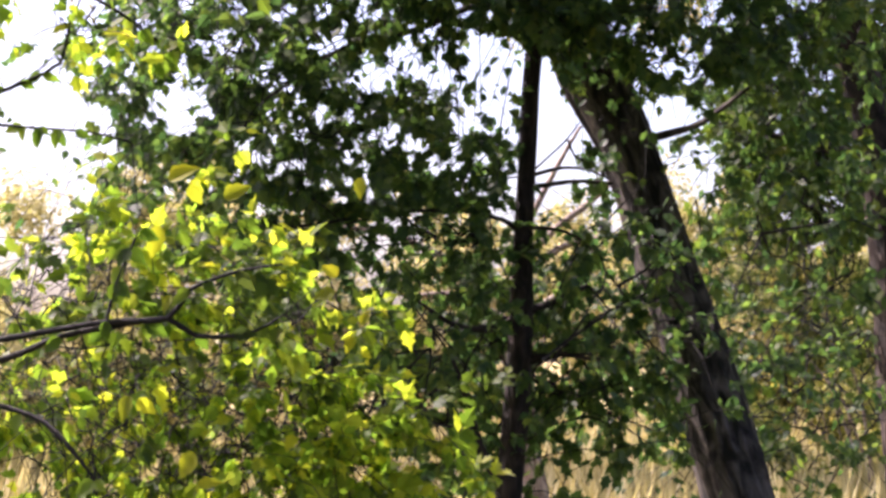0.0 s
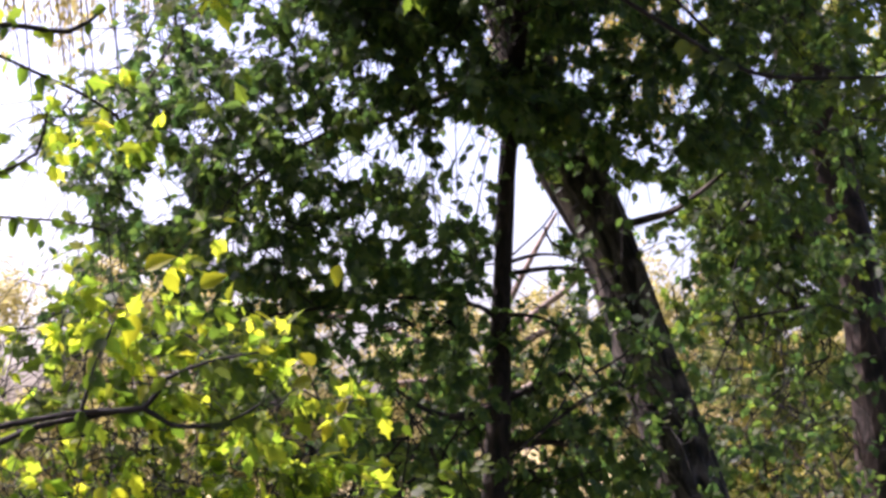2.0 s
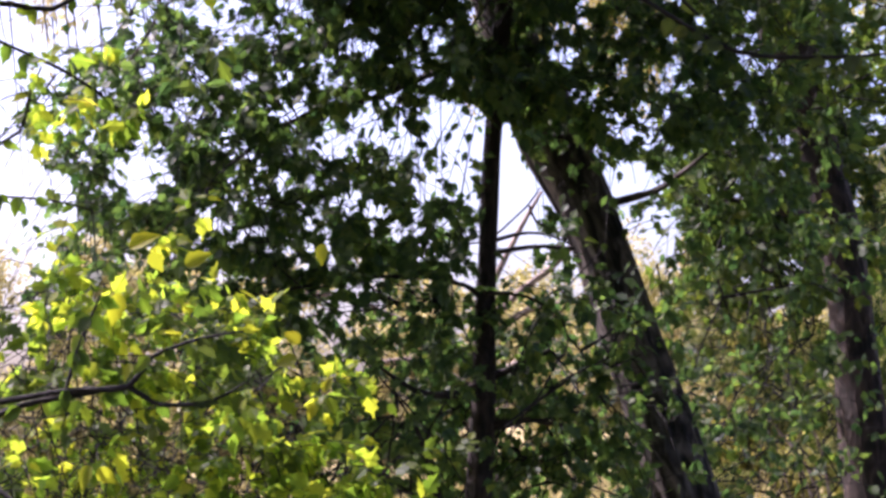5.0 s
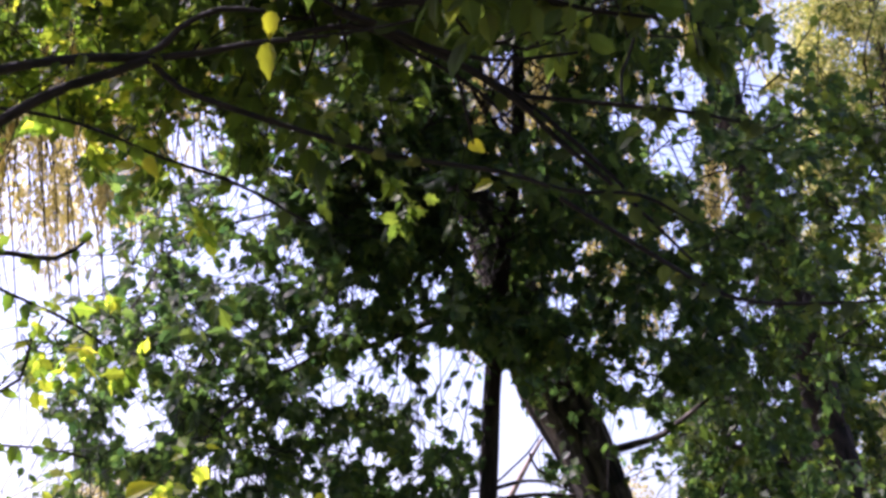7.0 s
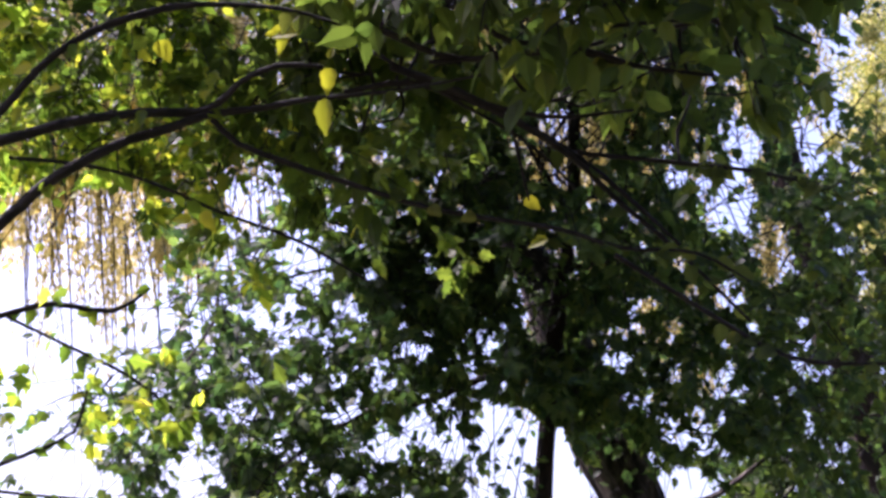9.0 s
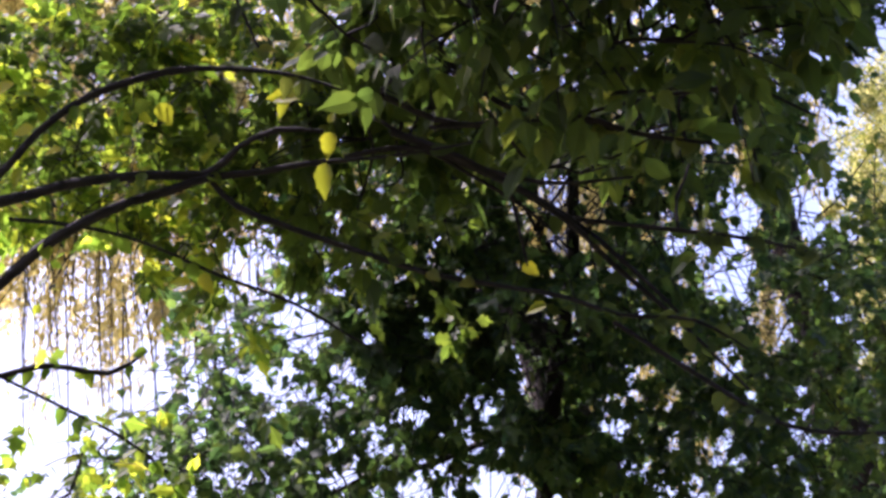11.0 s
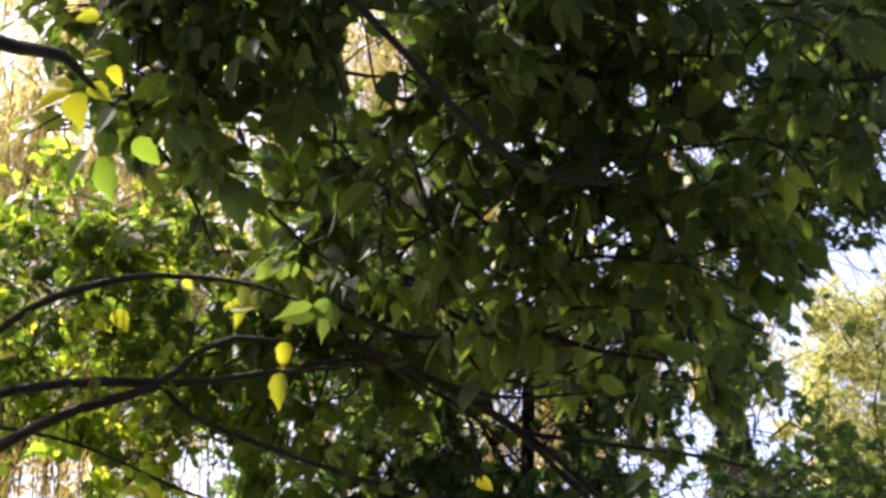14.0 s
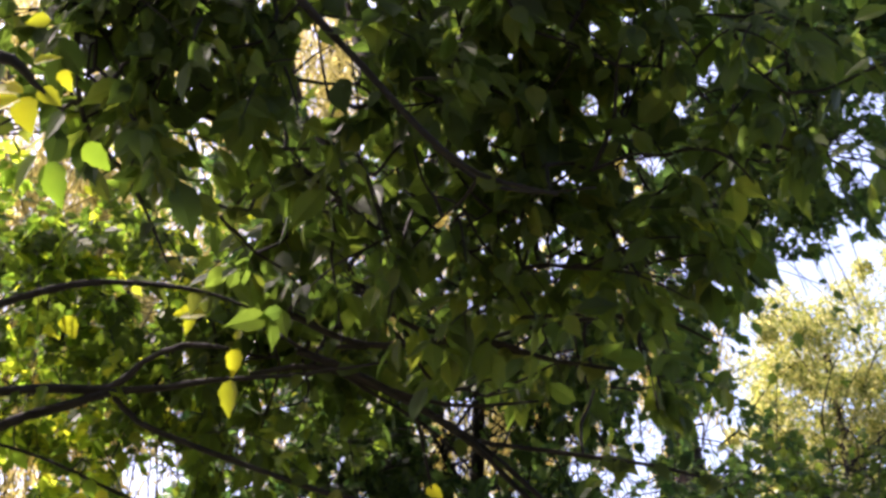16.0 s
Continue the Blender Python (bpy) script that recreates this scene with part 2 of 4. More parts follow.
OVAL_F = [(14, 0, 1), (14, 1, 2), (14, 2, 3), (14, 3, 15), (15, 3, 4), (15, 4, 5), (15, 5, 6), (15, 6, 7), (15, 7, 8), (15, 8, 9), (15, 9, 10), (15, 10, 11), (14, 15, 11), (14, 11, 12), (14, 12, 13), (14, 13, 0)]
SIMPLE = np.array(((0, 0, 0), (0.4, 0.24, 0.05), (1.0, 0, -0.04), (0.4, -0.24, 0.05)))
SIMPLE_F = [(0, 1, 2), (0, 2, 3)]


def blades(base, along, face, length, wide=1.0, shape=BLADE, faces=BLADE_F):
    """Vertices and faces of many blades at once."""
    x = unit(along)
    z = unit(face - (face * x).sum(-1, keepdims=True) * x)
    y = np.cross(z, x)
    s = length[:, None, None]
    v = base[:, None] + s * (shape[None, :, 0:1] * x[:, None] + wide * shape[None, :, 1:2] * y[:, None] + shape[None, :, 2:3] * z[:, None])
    f = (np.array(faces)[None] + (np.arange(len(base)) * len(shape))[:, None, None]).reshape(-1, 3)
    return v.reshape(-1, 3), f


def compound(rng, base, stalk, size, droop=0.5):
    """Box elder leaves of three to five leaflets. base, stalk: (n, 3); size: leaflet length (n,)."""
    n = len(base)
    stalk = unit(stalk)
    face = unit(np.array((0, -0.7, 0.75)) + rng.normal(0, 0.6, (n, 3)))
    side = unit(np.cross(face, stalk))
    out = []
    reach = size * rng.uniform(0.7, 1.1, n)
    down = np.array((0, 0, -1.0))
    for k, (pos, lean, big, odds) in enumerate(((1.0, 0.0, 1.1, 1.0), (0.72, 1.0, 0.95, 0.95), (0.72, -1.0, 0.95, 0.95), (0.3, 1.15, 0.8, 0.55), (0.3, -1.15, 0.8, 0.55))):
        keep = rng.random(n) < odds
        d = unit(stalk * math.cos(lean) + side * math.sin(lean) + down * droop * rng.uniform(0.2, 1.6, (n, 1)) + rng.normal(0, 0.16, (n, 3)))
        b = base + stalk * (reach * pos)[:, None]
        ln = size * big * rng.uniform(0.75, 1.2, n)
        fc = unit(face + rng.normal(0, 0.35, (n, 3)))
        out.append((b[keep], d[keep], fc[keep], ln[keep]))
    return [np.concatenate(x) for x in zip(*out)]


def opened(points, gaps, depth=1.6):
    """True where a point lies in none of the thin places of a crown: (x, y, z, half width, half height). They splay outward from the clearing."""
    keep = np.ones(len(points), bool)
    for x, y, z, a, b in gaps:
        near = np.flatnonzero((np.abs(points[:, 0] - x) < a + 0.3) & (np.abs(points[:, 1] - y) < depth))
        rel = points[near] - np.array((x, y, z))
        keep[near] &= ((rel[:, 0] - 0.15 * x * rel[:, 1]) / a) ** 2 + ((rel[:, 2] - 0.15 * (z - 1.6) * rel[:, 1]) / b) ** 2 + (rel[:, 1] / depth) ** 2 > 1
    return keep


# chinks in the leaves through which the sun reaches single sprays: place and radius
CHINKS = (
    (-1.05, 5.25, 1.55, 0.5), (-0.45, 5.3, 1.35, 0.4),
    (*(-0.32, 3.68, 3.13), 0.17), (*(-0.72, 2.73, 3.31), 0.14), (*(-0.46, 3.88, 3.39), 0.08), (*(0.26, 5.2, 3.38), 0.08), (*(0.3, 5.24, 3.25), 0.10),
    (*(-1.34, 5.23, 1.63), 0.16), (*(-1.12, 5.18, 1.51), 0.18), (*(-0.93, 5.32, 1.6), 0.15), (*(-0.76, 5.34, 1.45), 0.18), (*(-1.26, 5.14, 1.38), 0.18), (*(-0.99, 5.2, 1.31), 0.18), (*(-0.78, 5.23, 1.21), 0.18),
    (*(-0.57, 5.36, 1.3), 0.16), (*(-0.42, 5.38, 1.48), 0.15), (*(-0.35, 5.38, 1.22), 0.15), (*(-1.33, 5.01, 1.21), 0.18), (*(-0.63, 5.36, 1.6), 0.13), (*(-1.13, 5.16, 1.18), 0.15), (*(1.33, 7.28, 2.8), 0.2), (*(1.59, 7.32, 2.91), 0.17), (*(1.9, 7.48, 2.7), 0.17), (*(1.54, 7.54, 1.9), 0.2), (*(1.84, 7.58, 1.74), 0.2), (*(1.75, 7.46, 2.32), 0.16), (*(2.03, 7.63, 1.47), 0.2), (*(-1.32, 5.03, 1.49), 0.2), (*(-1.16, 5.06, 1.28), 0.22), (*(-0.99, 5.08, 1.14), 0.2), (*(-0.87, 5.12, 1.42), 0.18), (*(-1.23, 4.93, 1.15), 0.22), (*(-0.66, 5.14, 1.17), 0.2), (*(-1.07, 5.19, 1.67), 0.16),
    (*(-1.33, 4.56, 3.71), 0.20), (*(-1.09, 4.64, 3.69), 0.20), (*(-0.87, 4.65, 3.76), 0.18), (*(-1.22, 4.67, 3.55), 0.16), (*(-0.92, 4.73, 3.55), 0.14), (*(-0.65, 4.68, 3.77), 0.15), (*(-1.22, 4.49, 3.91), 0.18), (*(-0.91, 4.54, 3.97), 0.16))


def chinked(points):
    keep = np.ones(len(points), bool)
    for x, y, z, r in CHINKS:
        rel = points - np.array((x, y, z))
        ahead = rel @ np.array(way)
        keep &= (np.linalg.norm(rel - ahead[:, None] * np.array(way), axis=1) > r) | (ahead < (0.9 if r > 0.3 else 0.08))
    return keep


# narrow clefts that run through the crowns from the clearing outward
CLEFT_RNG = np.random.default_rng(77)
CLEFT_A = np.r_[CLEFT_RNG.uniform(-15, 19, 150), CLEFT_RNG.uniform(-14, 15, 330), CLEFT_RNG.uniform(-16, 0, 120), CLEFT_RNG.uniform(-13, 4, 170), CLEFT_RNG.uniform(8.5, 16.5, 130), CLEFT_RNG.uniform(4, 15, 70), CLEFT_RNG.uniform(-1, 8, 100), CLEFT_RNG.uniform(6, 13, 25)]
CLEFT_E = np.r_[CLEFT_RNG.uniform(-3, 36, 150), CLEFT_RNG.uniform(18, 38, 330), CLEFT_RNG.uniform(-6, 3, 120), CLEFT_RNG.uniform(5, 19, 170), CLEFT_RNG.uniform(-6, 4, 130), CLEFT_RNG.uniform(9, 22, 70), CLEFT_RNG.uniform(24, 32, 100), CLEFT_RNG.uniform(25, 33, 25)]
CLEFT_W = np.cos(np.radians(np.r_[CLEFT_RNG.uniform(0.14, 0.34, 150), CLEFT_RNG.uniform(0.10, 0.36, 330), CLEFT_RNG.uniform(0.25, 0.55, 120), CLEFT_RNG.uniform(0.16, 0.34, 170), CLEFT_RNG.uniform(0.15, 0.5, 130), CLEFT_RNG.uniform(0.16, 0.34, 70), CLEFT_RNG.uniform(0.12, 0.36, 100), CLEFT_RNG.uniform(0.25, 0.42, 25)]))
# wider windows of the same kind: bearing, height, half width and half height in degrees, and the share of leaves left in them
CROWN_WINDOWS = (
    (-6.2, 14.5, 1.00, 0.97, 0.12), (-7.9, 11.3, 0.87, 0.53, 0.10), (-9.3, 9.1, 1.07, 1.18, 0.12), (-3.9, 14.5, 0.75, 0.77, 0.25),
    (-5.8, 12.4, 0.54, 0.36, 0.10), (-7.4, 12.4, 0.41, 0.36, 0.10), (-4.4, 12.4, 0.37, 0.41, 0.10), (-4.3, 11.3, 0.91, 0.47, 0.15),
    (-2.6, 13.0, 0.83, 0.36, 0.20), (-2.6, 10.1, 0.95, 0.57, 0.10), (-1.4, 10.8, 0.70, 0.73, 0.10), (-0.2, 10.2, 0.66, 0.57, 0.10),
    (-11.2, 14.1, 1.00, 0.97, 0.15), (-14.0, 13.3, 0.87, 0.77, 0.15), (-14.1, 7.7, 1.39, 3.16, 0.03), (-12.5, 8.4, 0.82, 0.69, 0.10),
    (-11.9, 7.2, 0.74, 0.53, 0.25), (2.0, 10.6, 1.07, 1.09, 0.16))
TRUNK_WINDOWS = (
    (3.2, 9.3, 0.50, 1.80, 0.10), (2.8, 6.3, 0.40, 1.10, 0.25),
    (1.7, 9.3, 0.74, 0.57, 0.20), (3.8, 9.3, 0.49, 1.46, 0.00), (4.3, 8.1, 0.90, 1.09, 0.00), (3.9, 7.3, 0.82, 0.73, 0.00),
    (8.1, 8.6, 1.11, 0.81, 0.04), (9.2, 6.7, 0.94, 0.73, 0.20), (8.2, 10.4, 0.37, 0.32, 0.10), (9.1, 10.0, 0.33, 0.32, 0.10),
    (10.0, 11.8, 0.66, 0.53, 0.40), (5.7, 13.1, 0.35, 0.34, 0.10), (12.5, 13.0, 0.46, 0.69, 0.20), (-1.8, 8.3, 0.31, 0.28, 0.00),
    (0.2, 10.0, 0.29, 0.28, 0.00), (0.4, 8.6, 0.33, 0.32, 0.00),
    (5.7, 9.9, 0.80, 0.90, 0.30), (6.6, 8.4, 0.80, 0.90, 0.25), (7.3, 6.9, 0.75, 0.90, 0.35), (8.0, 5.4, 0.70, 0.90, 0.45), (8.8, 3.0, 0.70, 0.90, 0.45))
CANOPY_WINDOWS = (
    (-7.9, 18.9, 0.77, 0.77, 0.10), (-8.5, 18.0, 0.43, 0.45, 0.10), (-5.6, 16.7, 0.85, 1.13, 0.08), (-4.6, 18.7, 0.56, 0.32, 0.10),
    (-6.3, 17.5, 0.43, 0.36, 0.10), (-14.3, 16.0, 3.60, 2.85, 0.04), (-15.1, 11.5, 1.99, 2.76, 0.40), (-8.7, 16.2, 0.42, 0.45, 0.20),
    (-7.0, 14.7, 1.38, 0.65, 0.20), (-4.0, 14.4, 0.75, 0.65, 0.25), (10.8, 20.8, 0.70, 1.01, 0.08), (10.1, 18.7, 1.23, 1.31, 0.11),
    (8.3, 19.7, 0.49, 0.51, 0.07), (13.3, 20.5, 0.91, 0.73, 0.10))
ASIDE_WINDOWS = (
    (13.9, 23.5, 0.66, 0.89, 0.20), (11.6, 16.7, 0.85, 1.16, 0.04), (9.9, 15.4, 0.74, 0.61, 0.10), (7.1, 15.1, 0.40, 0.39, 0.10),
    (5.8, 13.2, 0.62, 0.41, 0.15), (5.9, 14.1, 0.50, 0.30, 0.20), (7.7, 14.1, 0.38, 0.45, 0.20), (9.4, 12.2, 0.71, 0.57, 0.30),
    (8.4, 10.6, 1.07, 0.65, 0.40), (-1.9, 13.6, 0.46, 0.41, 0.10), (0.6, 13.7, 0.75, 0.73, 0.40), (-3.2, 16.2, 0.34, 0.32, 0.00),
    (-1.5, 13.6, 0.33, 0.28, 0.00))
TOP_WINDOWS = (
    (19.4, 29.7, 1.21, 1.05, 0.10), (20.2, 31.6, 1.00, 0.57, 0.25), (13.7, 26.0, 0.63, 0.34, 0.10), (13.8, 23.7, 0.66, 0.43, 0.15),
    (10.6, 22.6, 0.44, 0.53, 0.10), (10.8, 20.7, 0.78, 1.05, 0.12), (9.9, 19.5, 0.56, 0.45, 0.10), (13.4, 21.1, 0.83, 0.85, 0.15),
    (16.4, 26.3, 0.54, 0.34, 0.10), (19.8, 26.1, 1.26, 0.93, 0.10), (17.8, 23.4, 3.40, 3.16, 0.06),
    (-8.1, 19.5, 1.50, 0.90, 0.12), (-4.4, 20.5, 0.39, 0.32, 0.10), (-3.0, 20.7, 0.35, 0.32, 0.10), (-5.0, 35.9, 0.40, 0.36, 0.00),
    (8.4, 19.5, 0.60, 0.36, 0.20), (-7.0, 31.3, 0.66, 0.49, 0.20), (-7.0, 23.1, 0.35, 0.45, 0.10))
GLADE_LOW = (
    (2.1, 4.6, 0.60, 0.77, 0.20), (4.3, 5.2, 0.95, 0.75, 0.15), (6.2, 5.0, 0.31, 0.69, 0.10), (4.2, -0.3, 1.01, 0.61, 0.20),
    (4.1, 0.8, 0.65, 0.36, 0.25), (3.6, -4.0, 0.81, 1.01, 0.08), (8.1, -4.3, 1.59, 0.69, 0.10), (6.9, -2.5, 0.41, 0.57, 0.15),
    (-1.0, 4.4, 2.20, 1.00, 0.22), (-3.3, 4.1, 0.61, 0.41, 0.30), (3.6, 2.7, 0.41, 0.53, 0.30), (10.4, 3.4, 0.65, 0.45, 0.50),
    (12.7, 1.6, 1.14, 0.73, 0.45), (14.2, -1.2, 1.34, 0.93, 0.45), (13.0, -3.2, 1.34, 1.13, 0.45), (10.9, -0.0, 0.65, 0.93, 0.40))
GLADE_HIGH = (
    (4.1, 20.7, 1.60, 1.50, 0.03), (5.2, 19.2, 0.56, 0.49, 0.20), (3.1, 20.6, 0.78, 1.13, 0.15), (-2.1, 33.7, 1.60, 1.80, 0.12),
    (-5.8, 34.5, 0.49, 0.45, 0.10), (-7.9, 33.0, 0.68, 0.73, 0.30), (-11.6, 29.2, 0.97, 0.65, 0.30), (-14.6, 34.8, 0.64, 0.61, 0.20))
SKY_WINDOWS = np.array(CROWN_WINDOWS + TRUNK_WINDOWS + CANOPY_WINDOWS + ASIDE_WINDOWS + TOP_WINDOWS)
WILLOW_WINDOWS = np.array(CROWN_WINDOWS[:12] + TRUNK_WINDOWS + CANOPY_WINDOWS[:5] + CANOPY_WINDOWS[7:])
SKY_CLEAR = np.array(TRUNK_WINDOWS[2:7])
ALL_WINDOWS = np.vstack([SKY_WINDOWS, np.array(GLADE_LOW + GLADE_HIGH)])
CLEFTS = np.stack([np.sin(np.radians(CLEFT_A)) * np.cos(np.radians(CLEFT_E)), np.cos(np.radians(CLEFT_A)) * np.cos(np.radians(CLEFT_E)), np.sin(np.radians(CLEFT_E))])


def cleft(points):
    return (unit(points - np.array((0, 0, 1.6))) @ CLEFTS > CLEFT_W[None]).any(axis=1)


def windowed(points, rng, windows):
    """True where a leaf falls into one of the crowns' windows and is not one of the few left there."""
    d = unit(points - np.array((0, 0, 1.6)))
    az, el = np.degrees(np.arctan2(d[:, 0], d[:, 1])), np.degrees(np.arcsin(d[:, 2]))
    chance, gone = rng.random(len(points)), np.zeros(len(points), bool)
    ragged = 1 + 0.28 * np.sin(3.1 * az + 2.3 * el) * np.sin(2.7 * el - 1.9 * az + 1)
    for a, e, ra, re, keep in windows:
        gone |= (((az - a) / ra) ** 2 + ((el - e) / re) ** 2 < ragged) & (chance > keep)
    return gone


def foliage(tree, rng, stems, starts, size, material, gaps=(), reach=(0.3, 0.65), leaves_each=8, name="crown", label="", droop=0.5, twig=0.004, shape=(BLADE, BLADE_F), bare=()):
    """Grows twigs from the stems to every start, and a leafy spray on from each."""
    nodes = [np.vstack([s[:, :3] for s in stems])]
    base = nodes[0]
    store = np.zeros((len(base) + 2 * len(starts), 3))
    store[:len(base)] = base
    count, pool = len(base), base
    order = np.argsort(np.min(np.linalg.norm(starts[:, None] - pool[None, ::4], axis=2), axis=1))
    tubes = Tubes(rng)
    bases, stalks, sizes = [], [], []
    for i in order:
        s = starts[i]
        gap = np.linalg.norm(pool - s, axis=1)
        root = pool[int(np.argmin(gap))]
        far = gap.min()
        d0 = unit(s - root) if far > 0.02 else unit(rng.normal(0, 1, 3))
        mid = 0.5 * (root + s) + rng.normal(0, 0.06, 3) * min(far, 0.6)
        d = unit(d0 * 0.7 + rng.normal(0, 0.55, 3) + np.array((0, 0, -0.12)))
        ln = rng.uniform(*reach)
        tip = s + d * ln + np.array((0, 0, -0.18 * ln))
        if len(gaps) and not opened(np.array((s, s + d * ln * 0.7)), gaps).any():
            continue
        if windowed(s[None], rng, SKY_WINDOWS)[0] or windowed(np.array((mid, tip, 0.5 * (root + mid), 0.5 * (mid + s), 0.5 * (s + tip))), rng, SKY_CLEAR).any():
            continue
        w = twig * rng.uniform(0.8, 1.5)
        path = smooth_path((( *root, w * (1.3 + 0.5 * far)), (*mid, w * 1.2), (*s, w), (*(s + d * ln * 0.55), w * 0.7), (*tip, w * 0.35)), 0.12)
        tubes.add(path, 4)
        store[count], store[count + 1] = mid, s
        count += 2
        pool = store[:count]
        n = max(3, int(leaves_each * ln / 0.5 * rng.uniform(0.7, 1.3)))
        t = np.sort(rng.uniform(0.05, 1.0, n))
        p = s[None] + d[None] * (t * ln)[:, None] + np.array((0, 0, -0.18 * ln)) * (t ** 2)[:, None]
        st = unit(d[None] * 0.5 + rng.normal(0, 0.75, (n, 3)) + np.array((0, 0, -0.25)))
        bases.append(p), stalks.append(st), sizes.append(size * rng.uniform(0.65, 1.25, n))
    b, d, fc, ln = compound(rng, np.vstack(bases), np.vstack(stalks), np.concatenate(sizes), droop)
    heart = b + d * ln[:, None] * 0.5
    ok = chinked(heart) & (~cleft(heart) | (rng.random(len(b)) < 0.08)) & ~windowed(heart, rng, ALL_WINDOWS)
    if len(gaps):
        ok &= opened(b + d * ln[:, None] * 0.5, gaps) | (rng.random(len(b)) < 0.07)
    if len(bare):
        ok &= opened(b + d * ln[:, None] * 0.5, bare, 1.0) | (rng.random(len(b)) < 0.08)
    b, d, fc, ln = b[ok], d[ok], fc[ok], ln[ok]
    v, f = blades(b, d, fc, ln, 1.35, *shape)
    tagged(tubes.make("twig_growth", bark_limb, tree), kind="stuff")
    return tagged(mesh_object(name, v.tolist(), f.tolist(), material, tree, label), kind="stuff")


def scatter(rng, n, blobs):
    """n places inside ellipsoids (x, y, z, rx, ry, rz), by their volume."""
    bl = np.array(blobs, float)
    vol = bl[:, 3] * bl[:, 4] * bl[:, 5]
    pick = rng.choice(len(bl), n, p=vol / vol.sum())
    u = unit(rng.normal(0, 1, (n, 3))) * rng.random((n, 1)) ** (1 / 3)
    return bl[pick, :3] + u * bl[pick, 3:]


def thing(name, label, category, group="", kind=""):
    return tagged(new(name), label, category, group, kind)


def stem(tree, name, material, points, sides=12, rough=0.05, step=0.06, label=""):
    """One trunk or limb as a part of its tree; returns its run."""
    path = smooth_path(points, step)
    tb = Tubes(np.random.default_rng(len(points) * 7 + sides))
    tb.add(path, sides, rough)
    tb.make(name, material, tree, label)
    return path


# ---- ground ----
def build_ground():
    rng = np.random.default_rng(3)
    xs = np.concatenate([np.linspace(-900, -40, 12), np.linspace(-36, 36, 49), np.linspace(40, 900, 12)])
    ys = np.concatenate([np.linspace(-300, -10, 8), np.linspace(-8, 70, 53), np.linspace(80, 1500, 12)])
    v = [(x, y, 0.10 * noise.noise((x * 0.13, y * 0.13, 0)) if abs(x) < 37 and -9 < y < 71 else 0.0) for y in ys for x in xs]
    w = len(xs)
    f = [(j * w + i, j * w + i + 1, (j + 1) * w + i + 1, (j + 1) * w + i) for j in range(len(ys) - 1) for i in range(w - 1)]
    g = mesh_object("ground", v, f, soil, smooth=True)
    tagged(g, "dry straw-coloured meadow soil under tall grass", "ground", kind="structure")
    n = 26000
    y = rng.uniform(9.5, 34, n)
    x = rng.uniform(-0.30, 0.36, n) * y
    b = np.stack([x, y, np.full(n, -0.05)], 1)
    lean = np.stack([rng.normal(0.1, 0.3, n), rng.normal(0, 0.3, n), np.ones(n)], 1)
    fc = rng.normal(0, 1, (n, 3)) * (1, 1, 0.2)
    vv, ff = blades(b, lean, fc, rng.uniform(0.35, 0.95, n), 0.07, SIMPLE, SIMPLE_F)
    grass = mesh_object("grass", vv.tolist(), ff.tolist(), straw)
    tagged(grass, "tall dry golden grass standing in the meadow", "grass", kind="stuff")


build_ground()


# ---- background trees and bushes ----
def bush(name, label, x, y, wide, high, n, leaf, material, seed, group="", strands=False, trunk_mat=None, floor=0.0):
    """A leafy bush or tree far behind: stems, limbs and a crown of small leaves in uneven clumps."""
    rng = np.random.default_rng(seed)
    t = thing(name, label, "bush" if high < 7 else "tree", group)
    t.location = (x, y, 0)
    tb = Tubes(rng)
    clumps = []
    for k in range(int(9 + wide * 2)):
        a = rng.uniform(0, 6.28)
        r = wide * math.sqrt(rng.random())
        top = np.array((r * math.cos(a), 0.7 * r * math.sin(a), floor + (high - floor) * rng.uniform(0.25, 1.0) * (1 - 0.45 * (r / wide) ** 2)))
        foot = np.array((0.12 * top[0], 0.12 * top[1], 0.0))
        mid = np.array((0.4 * top[0], 0.4 * top[1], 0.55 * top[2])) + rng.normal(0, 0.12, 3)
        one = Tubes(rng)
        one.add(smooth_path(((*foot, 0.0042 * high), (*mid, 0.0024 * high), (*top, 0.001 * high)), 0.4), 6, 0.04)
        one.make("stem", trunk_mat or bark_dead, t)
        clumps.append(top)
        for _ in range(3):
            c = mid + (top - mid) * rng.uniform(0.2, 1) + rng.normal(0, 0.16 * wide, 3)
            c[2] = max(c[2], floor * 0.9 + 0.3)
            tb.add(smooth_path(((*(mid + 0.3 * (c - mid)), 0.0014 * high), (*c, 0.0007 * high)), 0.5), 4)
            clumps.append(c)
    tagged(tb.make("twig_growth", trunk_mat or bark_dead, t), kind="stuff")
    c = np.array(clumps)
    pick = rng.integers(0, len(c), n)
    spread = rng.uniform(0.10, 0.26, len(c)) * wide
    p = c[pick] + unit(rng.normal(0, 1, (n, 3))) * (spread[pick] * rng.random(n) ** 0.5)[:, None]
    if strands:
        drop = rng.random(n) ** 1.3 * rng.uniform(0.5, 2.2, len(c))[pick]
        lane = np.round(p[:, :2] / 0.16) * 0.16
        p[:, :2] = lane + 0.10 * np.sin(drop[:, None] * 2.0 + lane * 9) + rng.normal(0, 0.03, (n, 2))
        p[:, 2] -= drop
        d = np.stack([rng.normal(0, 0.35, n), rng.normal(0, 0.35, n), -np.ones(n)], 1)
        wide_leaf = 0.45
    else:
        d, wide_leaf = rng.normal(0, 1, (n, 3)) + (0, 0, -0.4), 1.0
    p[:, 2] = np.maximum(p[:, 2], 0.1)
    v, f = blades(p, d, rng.normal(0, 1, (n, 3)), leaf * rng.uniform(0.6, 1.3, n), wide_leaf, SIMPLE, SIMPLE_F)
